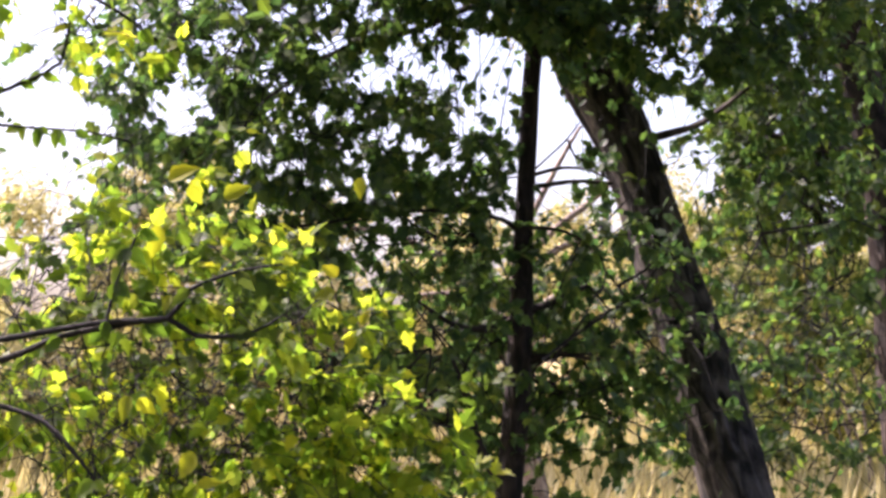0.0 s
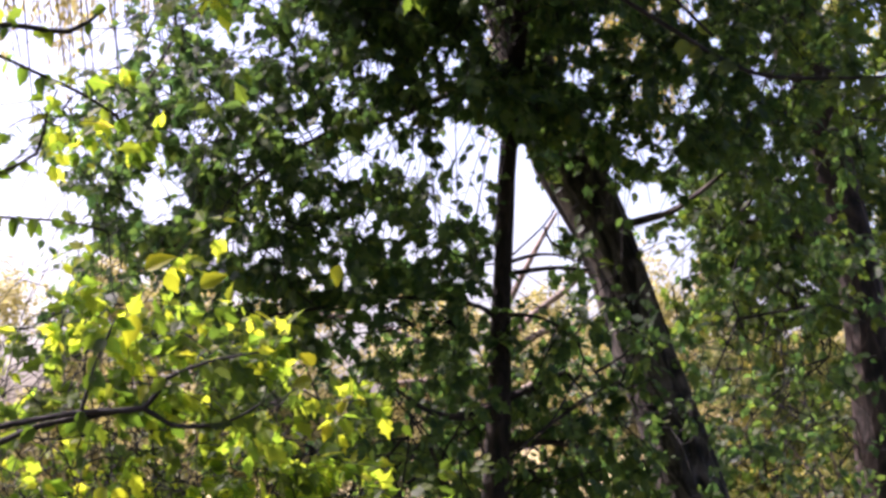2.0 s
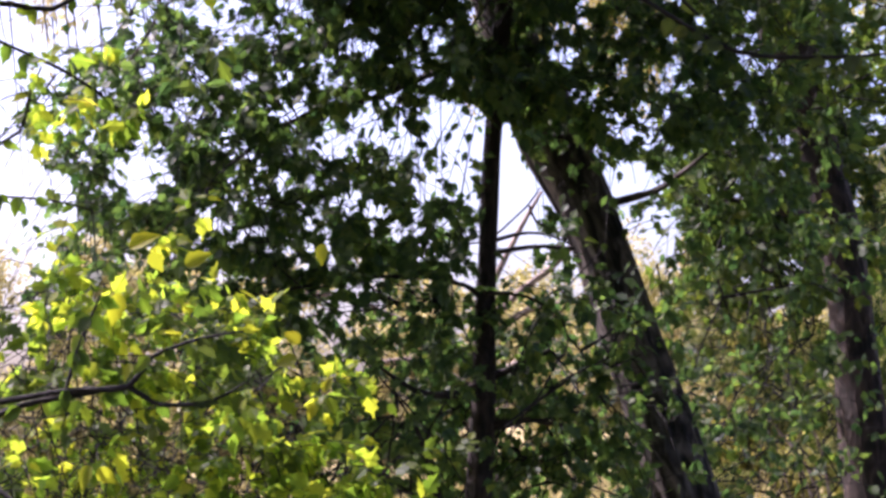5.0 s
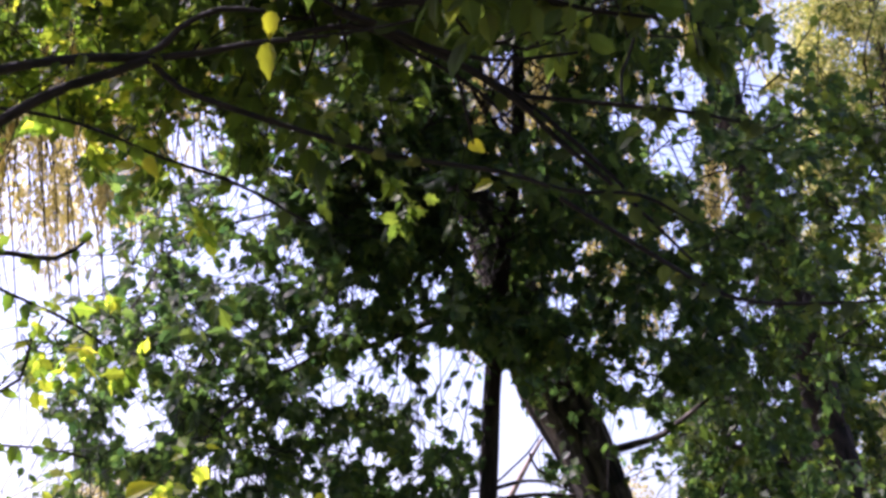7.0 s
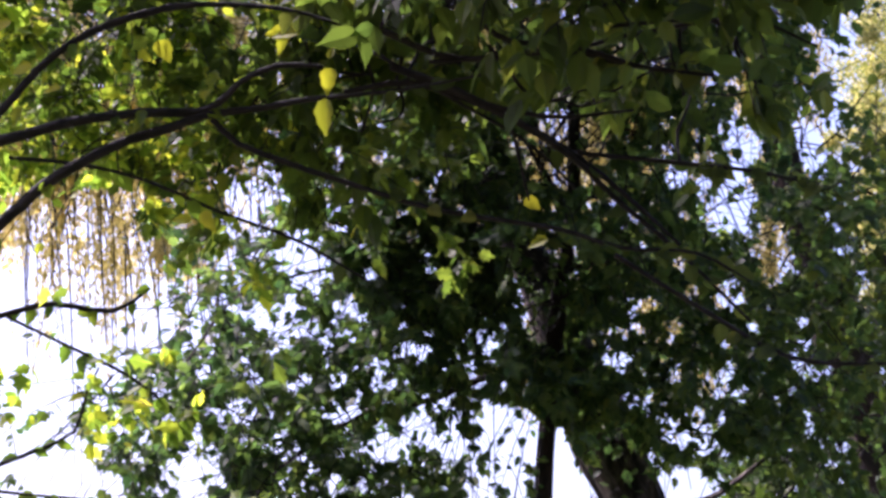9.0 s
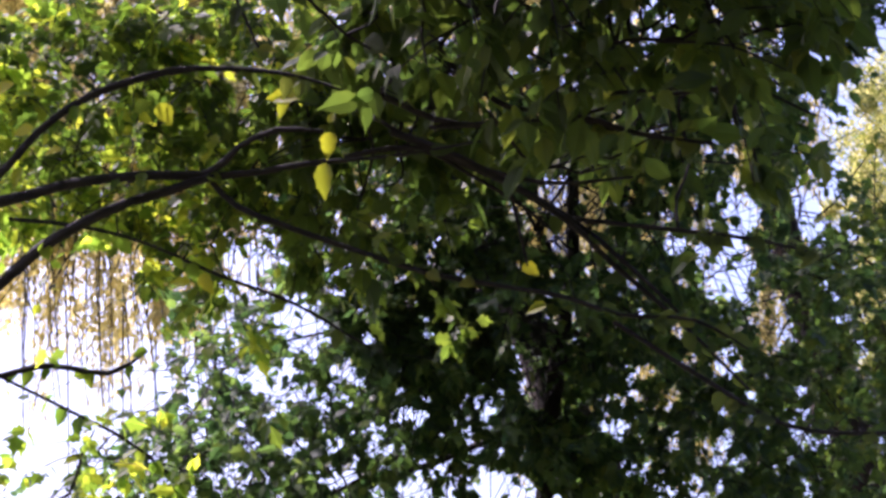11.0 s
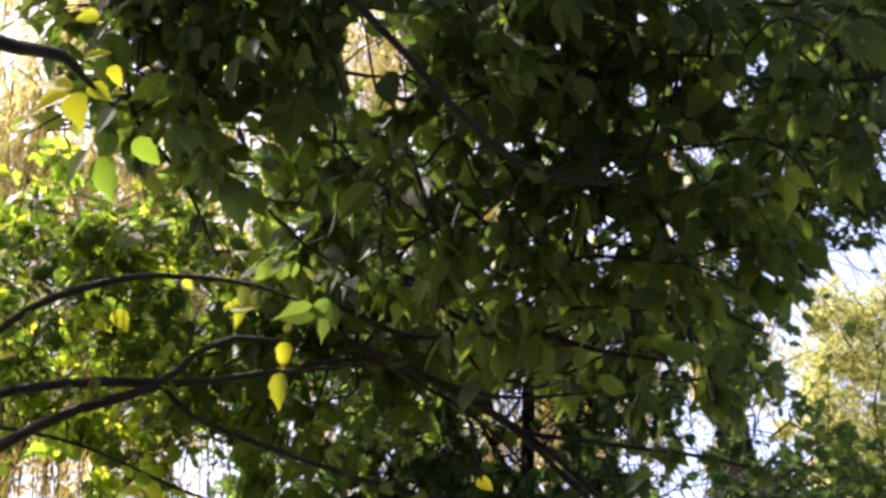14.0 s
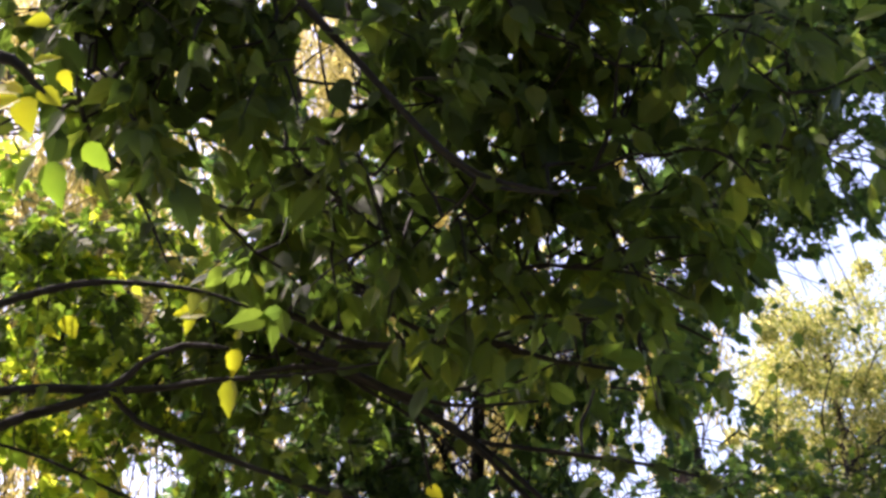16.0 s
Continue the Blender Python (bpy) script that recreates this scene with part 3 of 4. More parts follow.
    tagged(mesh_object("crown", v.tolist(), f.tolist(), material, t), kind="stuff")
    return t


# hedge of bushes across the meadow
for k, (x, y, w, h, mat) in enumerate((
        (-9.6, 27, 3.0, 4.2, leaf_pale), (-6.8, 26, 2.8, 4.1, leaf_pale), (-4.4, 28, 2.8, 5.8, leaf_pale), (-1.6, 29, 2.8, 6.3, leaf_pale), (1.2, 31, 2.8, 6.5, leaf_pale),
        (3.8, 30, 2.8, 5.4, leaf_pale), (6.4, 27, 2.8, 5.6, leaf_pale), (8.8, 24, 2.8, 6.2, leaf_pale), (4.6, 18, 1.5, 3.0, leaf_olive), (-4.4, 17, 2.2, 2.8, leaf_pale))):
    bush("bush", ("olive-green" if mat is leaf_olive else "golden autumn") + " leafy bush at the meadow's far edge", x, y, w, h, 26000, 0.11, mat, 40 + k, "bushes along the meadow")


# tall golden trees behind
def golden_tree(points, crown, n, material, label, seed, strands, clumps=190, puff=(0.25, 0.7)):
    """A tall tree: one trunk, its limbs, and a crown of fine leaves round the limbs' ends. crown: ellipsoids."""
    rng = np.random.default_rng(seed)
    t = thing("golden_tree", label, "tree", "golden trees")
    run = stem(t, "trunk", bark_elder, points, 12, 0.04, 0.2)
    ends = scatter(rng, 30, crown)
    for e in ends:
        rise = e[2] - run[:, 2] + rng.uniform(0.2, 1.2) if strands else run[:, 2] - e[2] + rng.uniform(0.5, 3.5)
        root = run[int(np.argmin(np.linalg.norm(run[:, :3] - e, axis=1) + 1.6 * np.maximum(0, rise)))]
        mid = 0.5 * (root[:3] + e) + np.array((0, 0, 0.5)) + rng.normal(0, 0.35, 3)
        stem(t, "limb", bark_elder, ((*root[:3], min(0.020, 0.5 * root[3])), (*mid, 0.011), (*(0.5 * (mid + e) + rng.normal(0, 0.2, 3)), 0.007), (*e, 0.004)), 5, 0.03, 0.3)
    cl = np.vstack([ends, scatter(rng, clumps, crown)])
    pick = rng.integers(0, len(cl), n)
    rad = rng.uniform(*puff, len(cl))[pick]
    p = cl[pick] + unit(rng.normal(0, 1, (n, 3))) * (rad * rng.random(n) ** 0.5)[:, None]
    if strands:
        drop = rng.random(n) * rng.uniform(0.4, 1.7, len(cl))[pick]
        lane = np.round(p[:, :2] / 0.13) * 0.13
        full = (np.sin(lane[:, 0] * 53.1 + lane[:, 1] * 91.7) * 437.5) % 1.0
        thin = np.where(p[:, 0] < -1.5, np.clip((9.0 - p[:, 2] + drop) / 3.5, 0.0, 0.72), 0.1)
        p[:, :2] = lane + 0.12 * np.sin(drop[:, None] * 1.6 + lane * 9) + rng.normal(0, 0.03, (n, 2))
        p[:, 2] -= drop
        d = np.stack([rng.normal(0, 0.5, n), rng.normal(0, 0.5, n), -np.ones(n)], 1)
    else:
        d = rng.normal(0, 1, (n, 3)) + (0, 0, -0.4)
    if strands:
        ok = (full > thin) & ~windowed(p, rng, WILLOW_WINDOWS)
        p, d, n = p[ok], d[ok], int(ok.sum())
    v, f = blades(p, d, rng.normal(0, 1, (n, 3)), (0.11 if strands else 0.080) * rng.uniform(0.6, 1.4, n), 0.6 if strands else 0.8, SIMPLE, SIMPLE_F)
    tagged(mesh_object("crown", v.tolist(), f.tolist(), material, t), kind="stuff")
    if strands:
        whips = Tubes(rng)
        for c in cl[rng.integers(0, len(cl), 420)]:
            long, sway = rng.uniform(1.0, 3.2), rng.normal(0, 0.22, 2)
            whips.add(smooth_path(((*c, 0.013), (c[0] + sway[0], c[1] + sway[1], c[2] - 0.4 * long, 0.009), (c[0] + 0.7 * sway[0] + 0.2, c[1] + sway[1], c[2] - long, 0.004)), 0.4), 4)
        tagged(whips.make("twig_growth", bark_limb, t), kind="stuff")


golden_tree(((-7.2, 17, -0.1, 0.30), (-7.0, 17, 2.5, 0.24), (-6.5, 17, 5.5, 0.20), (-5.4, 17, 8.5, 0.15), (-4.85, 17, 10.6, 0.11), (-4.5, 17, 13.5, 0.04)),
            ((-3.6, 17.2, 8.9, 2.6, 2.0, 2.3), (-1.6, 17.6, 10.4, 2.6, 2.0, 2.6), (0.8, 18.2, 9.8, 2.0, 1.6, 2.4), (-4.0, 17, 11.8, 2.4, 2.0, 2.0), (2.0, 18.6, 7.6, 1.4, 1.4, 1.4), (-1.0, 17.6, 13.2, 2.6, 1.8, 1.6), (3.2, 19, 9.6, 1.5, 1.4, 2.3),
             (-4.6, 17, 8.8, 1.5, 1.5, 1.8), (-5.2, 17, 12.6, 1.6, 1.5, 2.4), (-4.4, 17, 7.3, 1.5, 1.4, 1.3), (2.5, 18.5, 12.8, 2.2, 1.6, 1.6), (-1.0, 17.6, 14.8, 3.0, 1.8, 1.3)),
            165000, leaf_gold, "tall willow-like tree with hanging golden strands", 71, True, 260)
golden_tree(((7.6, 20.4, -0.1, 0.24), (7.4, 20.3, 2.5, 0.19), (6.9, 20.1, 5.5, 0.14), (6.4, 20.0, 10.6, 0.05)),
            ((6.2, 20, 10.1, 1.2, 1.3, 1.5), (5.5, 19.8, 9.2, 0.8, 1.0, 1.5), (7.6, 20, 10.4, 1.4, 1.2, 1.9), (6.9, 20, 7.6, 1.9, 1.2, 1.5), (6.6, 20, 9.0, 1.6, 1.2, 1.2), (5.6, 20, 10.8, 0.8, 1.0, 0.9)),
            60000, leaf_sunlit, "tall yellow-green autumn tree, leaves paled to look fully sunlit", 72, False, 170, (0.14, 0.46))
# small trees beyond the reddish trunk, leaf colour paled to look sunlit
bush("tree", "small yellow-green tree, leaves paled to look fully sunlit", 4.1, 14.5, 1.5, 5.6, 18000, 0.09, leaf_sunlit, 61, "sunlit trees")
bush("tree", "small yellow-green tree, leaves paled to look fully sunlit", 6.0, 16.5, 1.8, 7.4, 22000, 0.09, leaf_sunlit, 62, "sunlit trees")

# unseen thicket added behind and beside the viewer to cut the skylight
for k, (x, y, w, h) in enumerate(((-8.5, -1.0, 3.2, 8.5), (-5.5, -5.5, 3.4, 9.5), (0.5, -6.5, 3.6, 9.5), (6.0, -4.5, 3.4, 9.5), (8.5, 1.5, 3.2, 9.0), (9.0, 8.0, 2.6, 9.0))):
    bush("tree", "unseen leafy green tree added round the clearing to cut skylight", x, y, w, h, 14000, 0.34, leaf_green, 140 + k, "thicket trees", False, bark_elder, 0.4)


# ---- main box elder ----
# no leaves close before its stem, but for a few
STEM_FRONT = ((0.70, 6.43, 2.60, 0.15, 0.13), (0.36, 6.32, 3.26, 0.10, 0.12), (0.30, 6.28, 3.46, 0.09, 0.14), (0.79, 6.46, 2.35, 0.12, 0.16),
              (1.09, 6.46, 1.48, 0.10, 0.16), (1.17, 6.43, 1.19, 0.12, 0.16))


def build_main_tree():
    rng = np.random.default_rng(11)
    t = thing("box_elder_tree", "leaning box elder with furrowed grey-brown trunk and dark green crown", "tree", "box elder trees")
    trunk = stem(t, "trunk", bark_elder, (
        (1.51, 7.23, 0.31, 0.216), (1.45, 7.29, 0.63, 0.171), (1.35, 7.35, 0.97, 0.158), (1.23, 7.4, 1.44, 0.149), (1.12, 7.41, 1.81, 0.138), (1.02, 7.41, 2.09, 0.137),
        (0.92, 7.4, 2.41, 0.130), (0.82, 7.38, 2.67, 0.139), (0.7, 7.35, 2.91, 0.159), (0.68, 7.34, 2.97, 0.164), (0.52, 7.28, 3.33, 0.134), (0.41, 7.21, 3.64, 0.111),
        (0.3, 7.16, 3.82, 0.092), (0.17, 7.08, 4.07, 0.077), (0.06, 6.94, 4.3, 0.066), (-0.06, 6.73, 4.67, 0.052), (-0.15, 6.48, 4.95, 0.040), (-0.39, 5.97, 5.61, 0.028), (-0.44, 5.46, 5.96, 0.015)),
        64, 0.03, 0.03)
    t.location = (0, 0, 0)
    runs = [trunk]
    limbs = (
        ((0.47, 7.24, 3.27, 0.036), (0.18, 7.02, 3.19, 0.020), (-0.12, 6.75, 3.01, 0.015), (-0.4, 6.46, 2.88, 0.009), (-0.69, 6.18, 2.62, 0.006)),
        ((0.18, 7.03, 3.89, 0.026), (-0.13, 6.77, 3.75, 0.013), (-0.5, 6.5, 3.54, 0.008), (-0.87, 6.21, 3.33, 0.005), (-1.07, 6.15, 3.03, 0.005)),
        ((0.95, 7.32, 2.62, 0.021), (1.07, 7.2, 2.64, 0.018), (1.17, 7.12, 2.67, 0.014), (1.36, 6.97, 2.81, 0.008)),
        ((1.05, 7.32, 1.91, 0.018), (0.78, 6.95, 1.84, 0.011), (0.53, 6.68, 1.69, 0.007), (0.4, 6.49, 1.6, 0.005)),
        ((-0.08, 6.65, 4.61, 0.025), (0.24, 6.27, 4.71, 0.016), (0.57, 5.88, 4.76, 0.009), (0.93, 5.59, 4.79, 0.006)),
        ((-0.14, 6.54, 4.84, 0.021), (-0.38, 6.25, 4.74, 0.014), (-0.65, 6.04, 4.65, 0.007)),
    )
    for pts in limbs:
        runs.append(stem(t, "limb", bark_elder, pts, 8, 0.04, 0.08))
    blobs = (
        (-0.67, 6.57, 2.72, 1.04, 0.50, 0.55), (1.89, 8.88, 3.11, 0.78, 0.30, 0.78), (1.56, 7.84, 1.43, 0.65, 0.22, 0.57), (1.73, 7.68, 2.19, 0.42, 0.20, 0.45), (1.39, 7.15, 2.92, 0.44, 0.30, 0.42), (0.10, 7.15, 1.6, 0.40, 0.25, 0.61),
        (-0.41, 6.47, 3.29, 0.88, 0.50, 0.57), (1.15, 6.85, 3.51, 0.66, 0.50, 0.84), (0.49, 8.02, 3.69, 0.53, 0.15, 0.59), (-0.03, 6.38, 3.96, 1.03, 0.30, 0.43),
        (0.28, 5.98, 4.39, 1.00, 0.35, 0.68), (0.31, 5.58, 4.72, 0.97, 0.25, 0.68), (1.03, 5.52, 4.23, 0.24, 0.30, 0.44), (1.34, 5.12, 4.83, 0.59, 0.60, 0.57))
    starts = scatter(rng, 2480, blobs)
    starts = np.vstack([starts, scatter(rng, 26, ((0.93, 6.70, 2.86, 0.13, 0.12, 0.07),)), scatter(rng, 70, ((1.86, 5.20, 5.43, 0.32, 0.3, 0.2),)), scatter(rng, 110, ((-0.22, 6.3, 3.6, 0.30, 0.25, 0.30),)), scatter(rng, 10, ((0.93, 6.92, 2.01, 0.20, 0.15, 0.22), (1.02, 6.93, 1.65, 0.22, 0.15, 0.22), (0.94, 6.93, 1.3, 0.20, 0.15, 0.20))), scatter(rng, 45, ((1.61, 4.99, 4.91, 0.29, 0.40, 0.44),)), scatter(rng, 8, ((0.66, 6.84, 2.21, 0.10, 0.12, 0.13),)), scatter(rng, 70, ((0.50, 6.60, 3.00, 0.18, 0.15, 0.12), (0.42, 6.55, 3.08, 0.16, 0.15, 0.12))), scatter(rng, 24, ((0.12, 6.50, 2.15, 0.045, 0.06, 0.13),)), scatter(rng, 5, ((0.96, 6.70, 1.83, 0.17, 0.1, 0.2),)), scatter(rng, 9, ((0.63, 6.70, 2.12, 0.1, 0.1, 0.09),)), scatter(rng, 14, ((-0.62, 6.5, 1.72, 0.10, 0.10, 0.12),)), scatter(rng, 26, ((-0.35, 6.5, 2.12, 0.42, 0.2, 0.10),)), scatter(rng, 40, ((0.71, 6.96, 1.79, 0.27, 0.20, 0.27), (0.75, 6.96, 1.48, 0.30, 0.20, 0.17)))])
    foliage(t, rng, runs, starts, 0.057, leaf_cool, leaves_each=10, twig=0.0022, label="dense dark green leaves with gaps of sky", bare=STEM_FRONT)
    top = []
    for pts in (
            ((0.06, 6.94, 4.3, 0.050), (-0.05, 7.10, 5.50, 0.055), (-0.71, 7.05, 6.36, 0.060), (-1.04, 7.00, 6.78, 0.055), (-1.4, 6.6, 7.6, 0.03), (-2.2, 6.2, 8.4, 0.015)),
            ((0.08, 7.1, 4.9, 0.03), (0.3, 7.3, 5.8, 0.03), (0.6, 6.6, 7.0, 0.026), (0.6, 5.4, 8.0, 0.03), (0.4, 4.0, 8.4, 0.015)),
            ((0.25, 7.3, 5.6, 0.04), (0.5, 7.4, 6.2, 0.035), (1.2, 7.6, 7.2, 0.04), (2.2, 8.0, 8.0, 0.02)),
            ((0.1, 7.3, 5.6, 0.04), (0.0, 7.4, 6.4, 0.035), (-0.4, 8.0, 7.8, 0.03), (-1.0, 9.0, 8.6, 0.015))):
        top.append(stem(t, "limb", bark_elder, pts, 8, 0.04, 0.15))
    # crown top added, mostly out of view, to keep sun off leaves below
    shade_dome = ((-0.6, 6.6, 7.7, 2.1, 2.6, 0.9), (1.6, 6.8, 7.8, 1.9, 2.6, 1.0), (0.3, 4.4, 7.3, 2.2, 1.8, 0.8), (0.5, 8.4, 9.0, 2.6, 1.6, 0.9), (2.6, 5.0, 7.0, 1.2, 2.0, 0.9))
    foliage(t, rng, top, scatter(rng, 1000, shade_dome), 0.105, leaf_green, leaves_each=9, name="upper_crown", label="leafy crown top added to shade the leaves below", shape=(SIMPLE, SIMPLE_F))
    return t


build_main_tree()


# ---- thin dark tree in front of the leaning trunk ----
def build_thin_tree():
    rng = np.random.default_rng(12)
    t = thing("young_tree", "slender upright young tree with dark brown bark", "tree", "box elder trees")
    run = stem(t, "trunk", bark_young, (
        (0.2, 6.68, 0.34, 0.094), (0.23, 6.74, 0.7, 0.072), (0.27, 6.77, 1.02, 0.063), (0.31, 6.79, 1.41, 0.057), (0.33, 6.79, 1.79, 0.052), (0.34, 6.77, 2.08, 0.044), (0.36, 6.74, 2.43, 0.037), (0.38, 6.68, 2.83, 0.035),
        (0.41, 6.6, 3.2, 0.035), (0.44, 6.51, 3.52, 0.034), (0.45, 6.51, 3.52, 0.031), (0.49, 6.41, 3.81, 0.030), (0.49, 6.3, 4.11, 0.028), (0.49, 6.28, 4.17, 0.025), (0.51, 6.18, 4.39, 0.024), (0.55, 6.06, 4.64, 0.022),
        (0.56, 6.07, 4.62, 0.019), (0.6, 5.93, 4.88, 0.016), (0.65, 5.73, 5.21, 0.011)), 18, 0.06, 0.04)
    runs = [run]
    for pts in (
            ((0.36, 6.76, 2.38, 0.010), (0.46, 6.76, 2.41, 0.009), (0.53, 6.76, 2.42, 0.007), (0.62, 6.76, 2.41, 0.006), (0.71, 6.76, 2.37, 0.005)),
            ((0.36, 6.74, 2.33, 0.013), (0.48, 6.74, 2.35, 0.011), (0.59, 6.74, 2.36, 0.009), (0.72, 6.74, 2.35, 0.007)),
            ((0.35, 6.70, 2.16, 0.010), (0.48, 6.70, 2.15, 0.008), (0.56, 6.70, 2.12, 0.007), (0.66, 6.70, 2.05, 0.005)),
            ((0.34, 6.78, 1.59, 0.012), (0.49, 6.78, 1.62, 0.009), (0.60, 6.78, 1.63, 0.006)),
            ((0.54, 6.85, 2.55, 0.006), (0.57, 6.85, 2.48, 0.006), (0.64, 6.85, 2.45, 0.007), (0.70, 6.85, 2.40, 0.007)),
            ((0.38, 6.86, 2.41, 0.005), (0.49, 6.86, 2.51, 0.004), (0.54, 6.86, 2.56, 0.004), (0.59, 6.86, 2.63, 0.003)),
            ((0.31, 6.77, 2.16, 0.014), (0.25, 6.67, 2.19, 0.011), (0.04, 6.57, 2.22, 0.009), (-0.24, 6.47, 2.2, 0.008), (-0.41, 6.36, 2.16, 0.007), (-0.67, 6.24, 2.11, 0.004)),
            ((0.34, 6.79, 1.78, 0.024), (0.18, 6.7, 1.73, 0.017), (0.04, 6.6, 1.75, 0.012), (-0.1, 6.49, 1.84, 0.007)),
            ((0.35, 6.79, 1.81, 0.024), (0.48, 6.88, 1.85, 0.017), (0.63, 6.96, 1.93, 0.011)),
            ((0.35, 6.79, 1.61, 0.019), (0.49, 6.78, 1.63, 0.013), (0.66, 6.77, 1.6, 0.008)),
            ((0.25, 6.78, 1.1, 0.029), (0.16, 6.69, 1.22, 0.024), (0.09, 6.6, 1.46, 0.015), (0.04, 6.5, 1.6, 0.009)),
            ((0.49, 6.43, 3.77, 0.014), (0.4, 6.31, 3.83, 0.011), (0.25, 6.14, 4.01, 0.007)),
            ((0.46, 6.51, 3.52, 0.017), (0.58, 6.39, 3.52, 0.012), (0.75, 6.17, 3.51, 0.009), (0.92, 5.96, 3.43, 0.006))):
        runs.append(stem(t, "branch", bark_young, pts, 6, 0.04, 0.06))
    blobs = ((0.24, 7.04, 1.4, 0.47, 0.15, 0.42), (0.11, 6.56, 2.34, 0.21, 0.20, 0.28), (0.43, 6.17, 3.61, 0.39, 0.30, 0.39), (0.59, 5.85, 4.14, 0.27, 0.20, 0.41), (0.52, 6.48, 1.78, 0.21, 0.20, 0.14))
    foliage(t, rng, runs, np.vstack([scatter(rng, 130, blobs), scatter(rng, 78, ((0.54, 7.08, 1.59, 0.38, 0.20, 0.33), (0.82, 6.84, 1.92, 0.15, 0.12, 0.27), (-0.28, 6.59, 1.58, 0.42, 0.25, 0.26)))]), 0.060, leaf_cool, twig=0.004, label="sparse dark green leaves", bare=STEM_FRONT)


build_thin_tree()


# ---- bare grey tree behind the thin one ----
def build_dead_tree():
    t = thing("bare_tree", "leafless tree with pale grey dead limbs behind the thin trunk", "tree")
    for name, pts in (
            ("trunk", ((0.58, 10.44, 0.64, 0.104), (0.54, 10.47, 1.07, 0.085), (0.52, 10.49, 1.58, 0.078), (0.49, 10.48, 2.02, 0.063), (0.48, 10.46, 2.32, 0.041))),
            ("limb", ((0.49, 10.48, 1.99, 0.037), (0.38, 10.48, 2.09, 0.032), (-0.01, 10.38, 2.28, 0.028), (-0.37, 10.26, 2.42, 0.022), (-0.71, 10.14, 2.46, 0.013))),
            ("limb", ((0.49, 10.46, 2.28, 0.030), (0.60, 10.46, 2.34, 0.028), (0.78, 10.46, 2.50, 0.025), (0.93, 10.46, 2.61, 0.023), (1.08, 10.46, 2.75, 0.020), (1.21, 10.46, 2.88, 0.018))),
            ("limb", ((0.47, 10.47, 2.11, 0.036), (0.60, 10.47, 2.21, 0.032), (0.71, 10.47, 2.30, 0.027), (0.84, 10.47, 2.37, 0.022), (1.03, 10.47, 2.40, 0.018))),
            ("limb", ((0.45, 10.47, 1.85, 0.028), (0.60, 10.47, 1.94, 0.023), (0.74, 10.47, 2.02, 0.019), (0.91, 10.47, 2.05, 0.014))),
            ("limb", ((0.5, 10.49, 1.8, 0.041), (0.28, 10.49, 1.93, 0.033), (0.1, 10.49, 2.03, 0.026), (-0.16, 10.49, 2.03, 0.015))),
            ("limb", ((0.52, 10.49, 1.47, 0.037), (0.32, 10.49, 1.73, 0.030), (0.17, 10.5, 1.84, 0.022), (-0.01, 10.5, 1.84, 0.013))),
            ("limb", ((0.48, 10.47, 1.21, 0.030), (0.67, 10.47, 1.32, 0.026), (0.83, 10.47, 1.37, 0.021), (1.00, 10.47, 1.43, 0.017), (1.11, 10.47, 1.52, 0.013))),
            ("limb", ((0.48, 10.47, 2.28, 0.030), (0.58, 10.44, 2.54, 0.022), (0.77, 10.39, 2.91, 0.017), (0.9, 10.35, 3.13, 0.009)))):
        stem(t, name, bark_dead, pts, 10 if name == "trunk" else 7, 0.05, 0.08)


build_dead_tree()


# ---- reddish trunk on the far side ----
def build_red_tree():
    rng = np.random.default_rng(13)
    t = thing("red_barked_tree", "mature tree with reddish-brown furrowed bark", "tree", "box elder trees")
    run = stem(t, "trunk", bark_red, (
        (2.42, 8.11, 0.07, 0.196), (2.42, 8.21, 0.72, 0.143), (2.39, 8.26, 1.32, 0.131), (2.35, 8.27, 1.9, 0.120), (2.29, 8.25, 2.45, 0.117), (2.17, 8.21, 2.98, 0.114), (2.04, 8.13, 3.54, 0.106),
        (1.96, 8.13, 3.62, 0.099), (1.87, 8.03, 4.05, 0.091), (1.75, 7.93, 4.43, 0.084), (1.67, 7.83, 4.74, 0.073), (1.63, 7.74, 4.97, 0.059), (1.46, 7.49, 5.35, 0.041), (1.33, 7.17, 5.77, 0.022)), 18, 0.04, 0.06)
    runs = [run]
    for pts in (
            ((2.23, 8.24, 2.63, 0.040), (1.89, 8.01, 2.69, 0.023), (1.52, 7.77, 2.72, 0.011)),):
        runs.append(stem(t, "limb", bark_red, pts, 8, 0.04, 0.08))
    blobs = ((2.11, 9.02, 2.47, 0.72, 0.40, 1.09), (2.33, 8.68, 3.56, 0.52, 0.40, 0.65), (2.03, 8.77, 1.58, 0.64, 0.50, 0.48), (1.9, 7.9, 3.72, 0.42, 0.50, 0.39), (1.55, 7.39, 2.47, 0.24, 0.20, 0.48), (1.99, 7.67, 3.29, 0.32, 0.15, 0.32), (1.87, 7.72, 2.51, 0.25, 0.15, 0.37), (1.92, 7.58, 3.71, 0.34, 0.15, 0.34), (1.75, 7.53, 4.35, 0.32, 0.20, 0.35), (1.8, 7.61, 4.39, 0.26, 0.20, 0.41))
    foliage(t, rng, runs, np.vstack([scatter(rng, 350, blobs), scatter(rng, 40, ((2.46, 7.40, 4.49, 0.22, 0.2, 0.22),)), scatter(rng, 46, ((2.21, 7.68, 4.19, 0.36, 0.30, 0.39),)), scatter(rng, 40, ((1.38, 6.92, 5.16, 0.22, 0.20, 0.53), (1.65, 7.43, 4.37, 0.17, 0.15, 0.32)))]), 0.070, leaf_green, label="olive green leaves in broken sun")


build_red_tree()


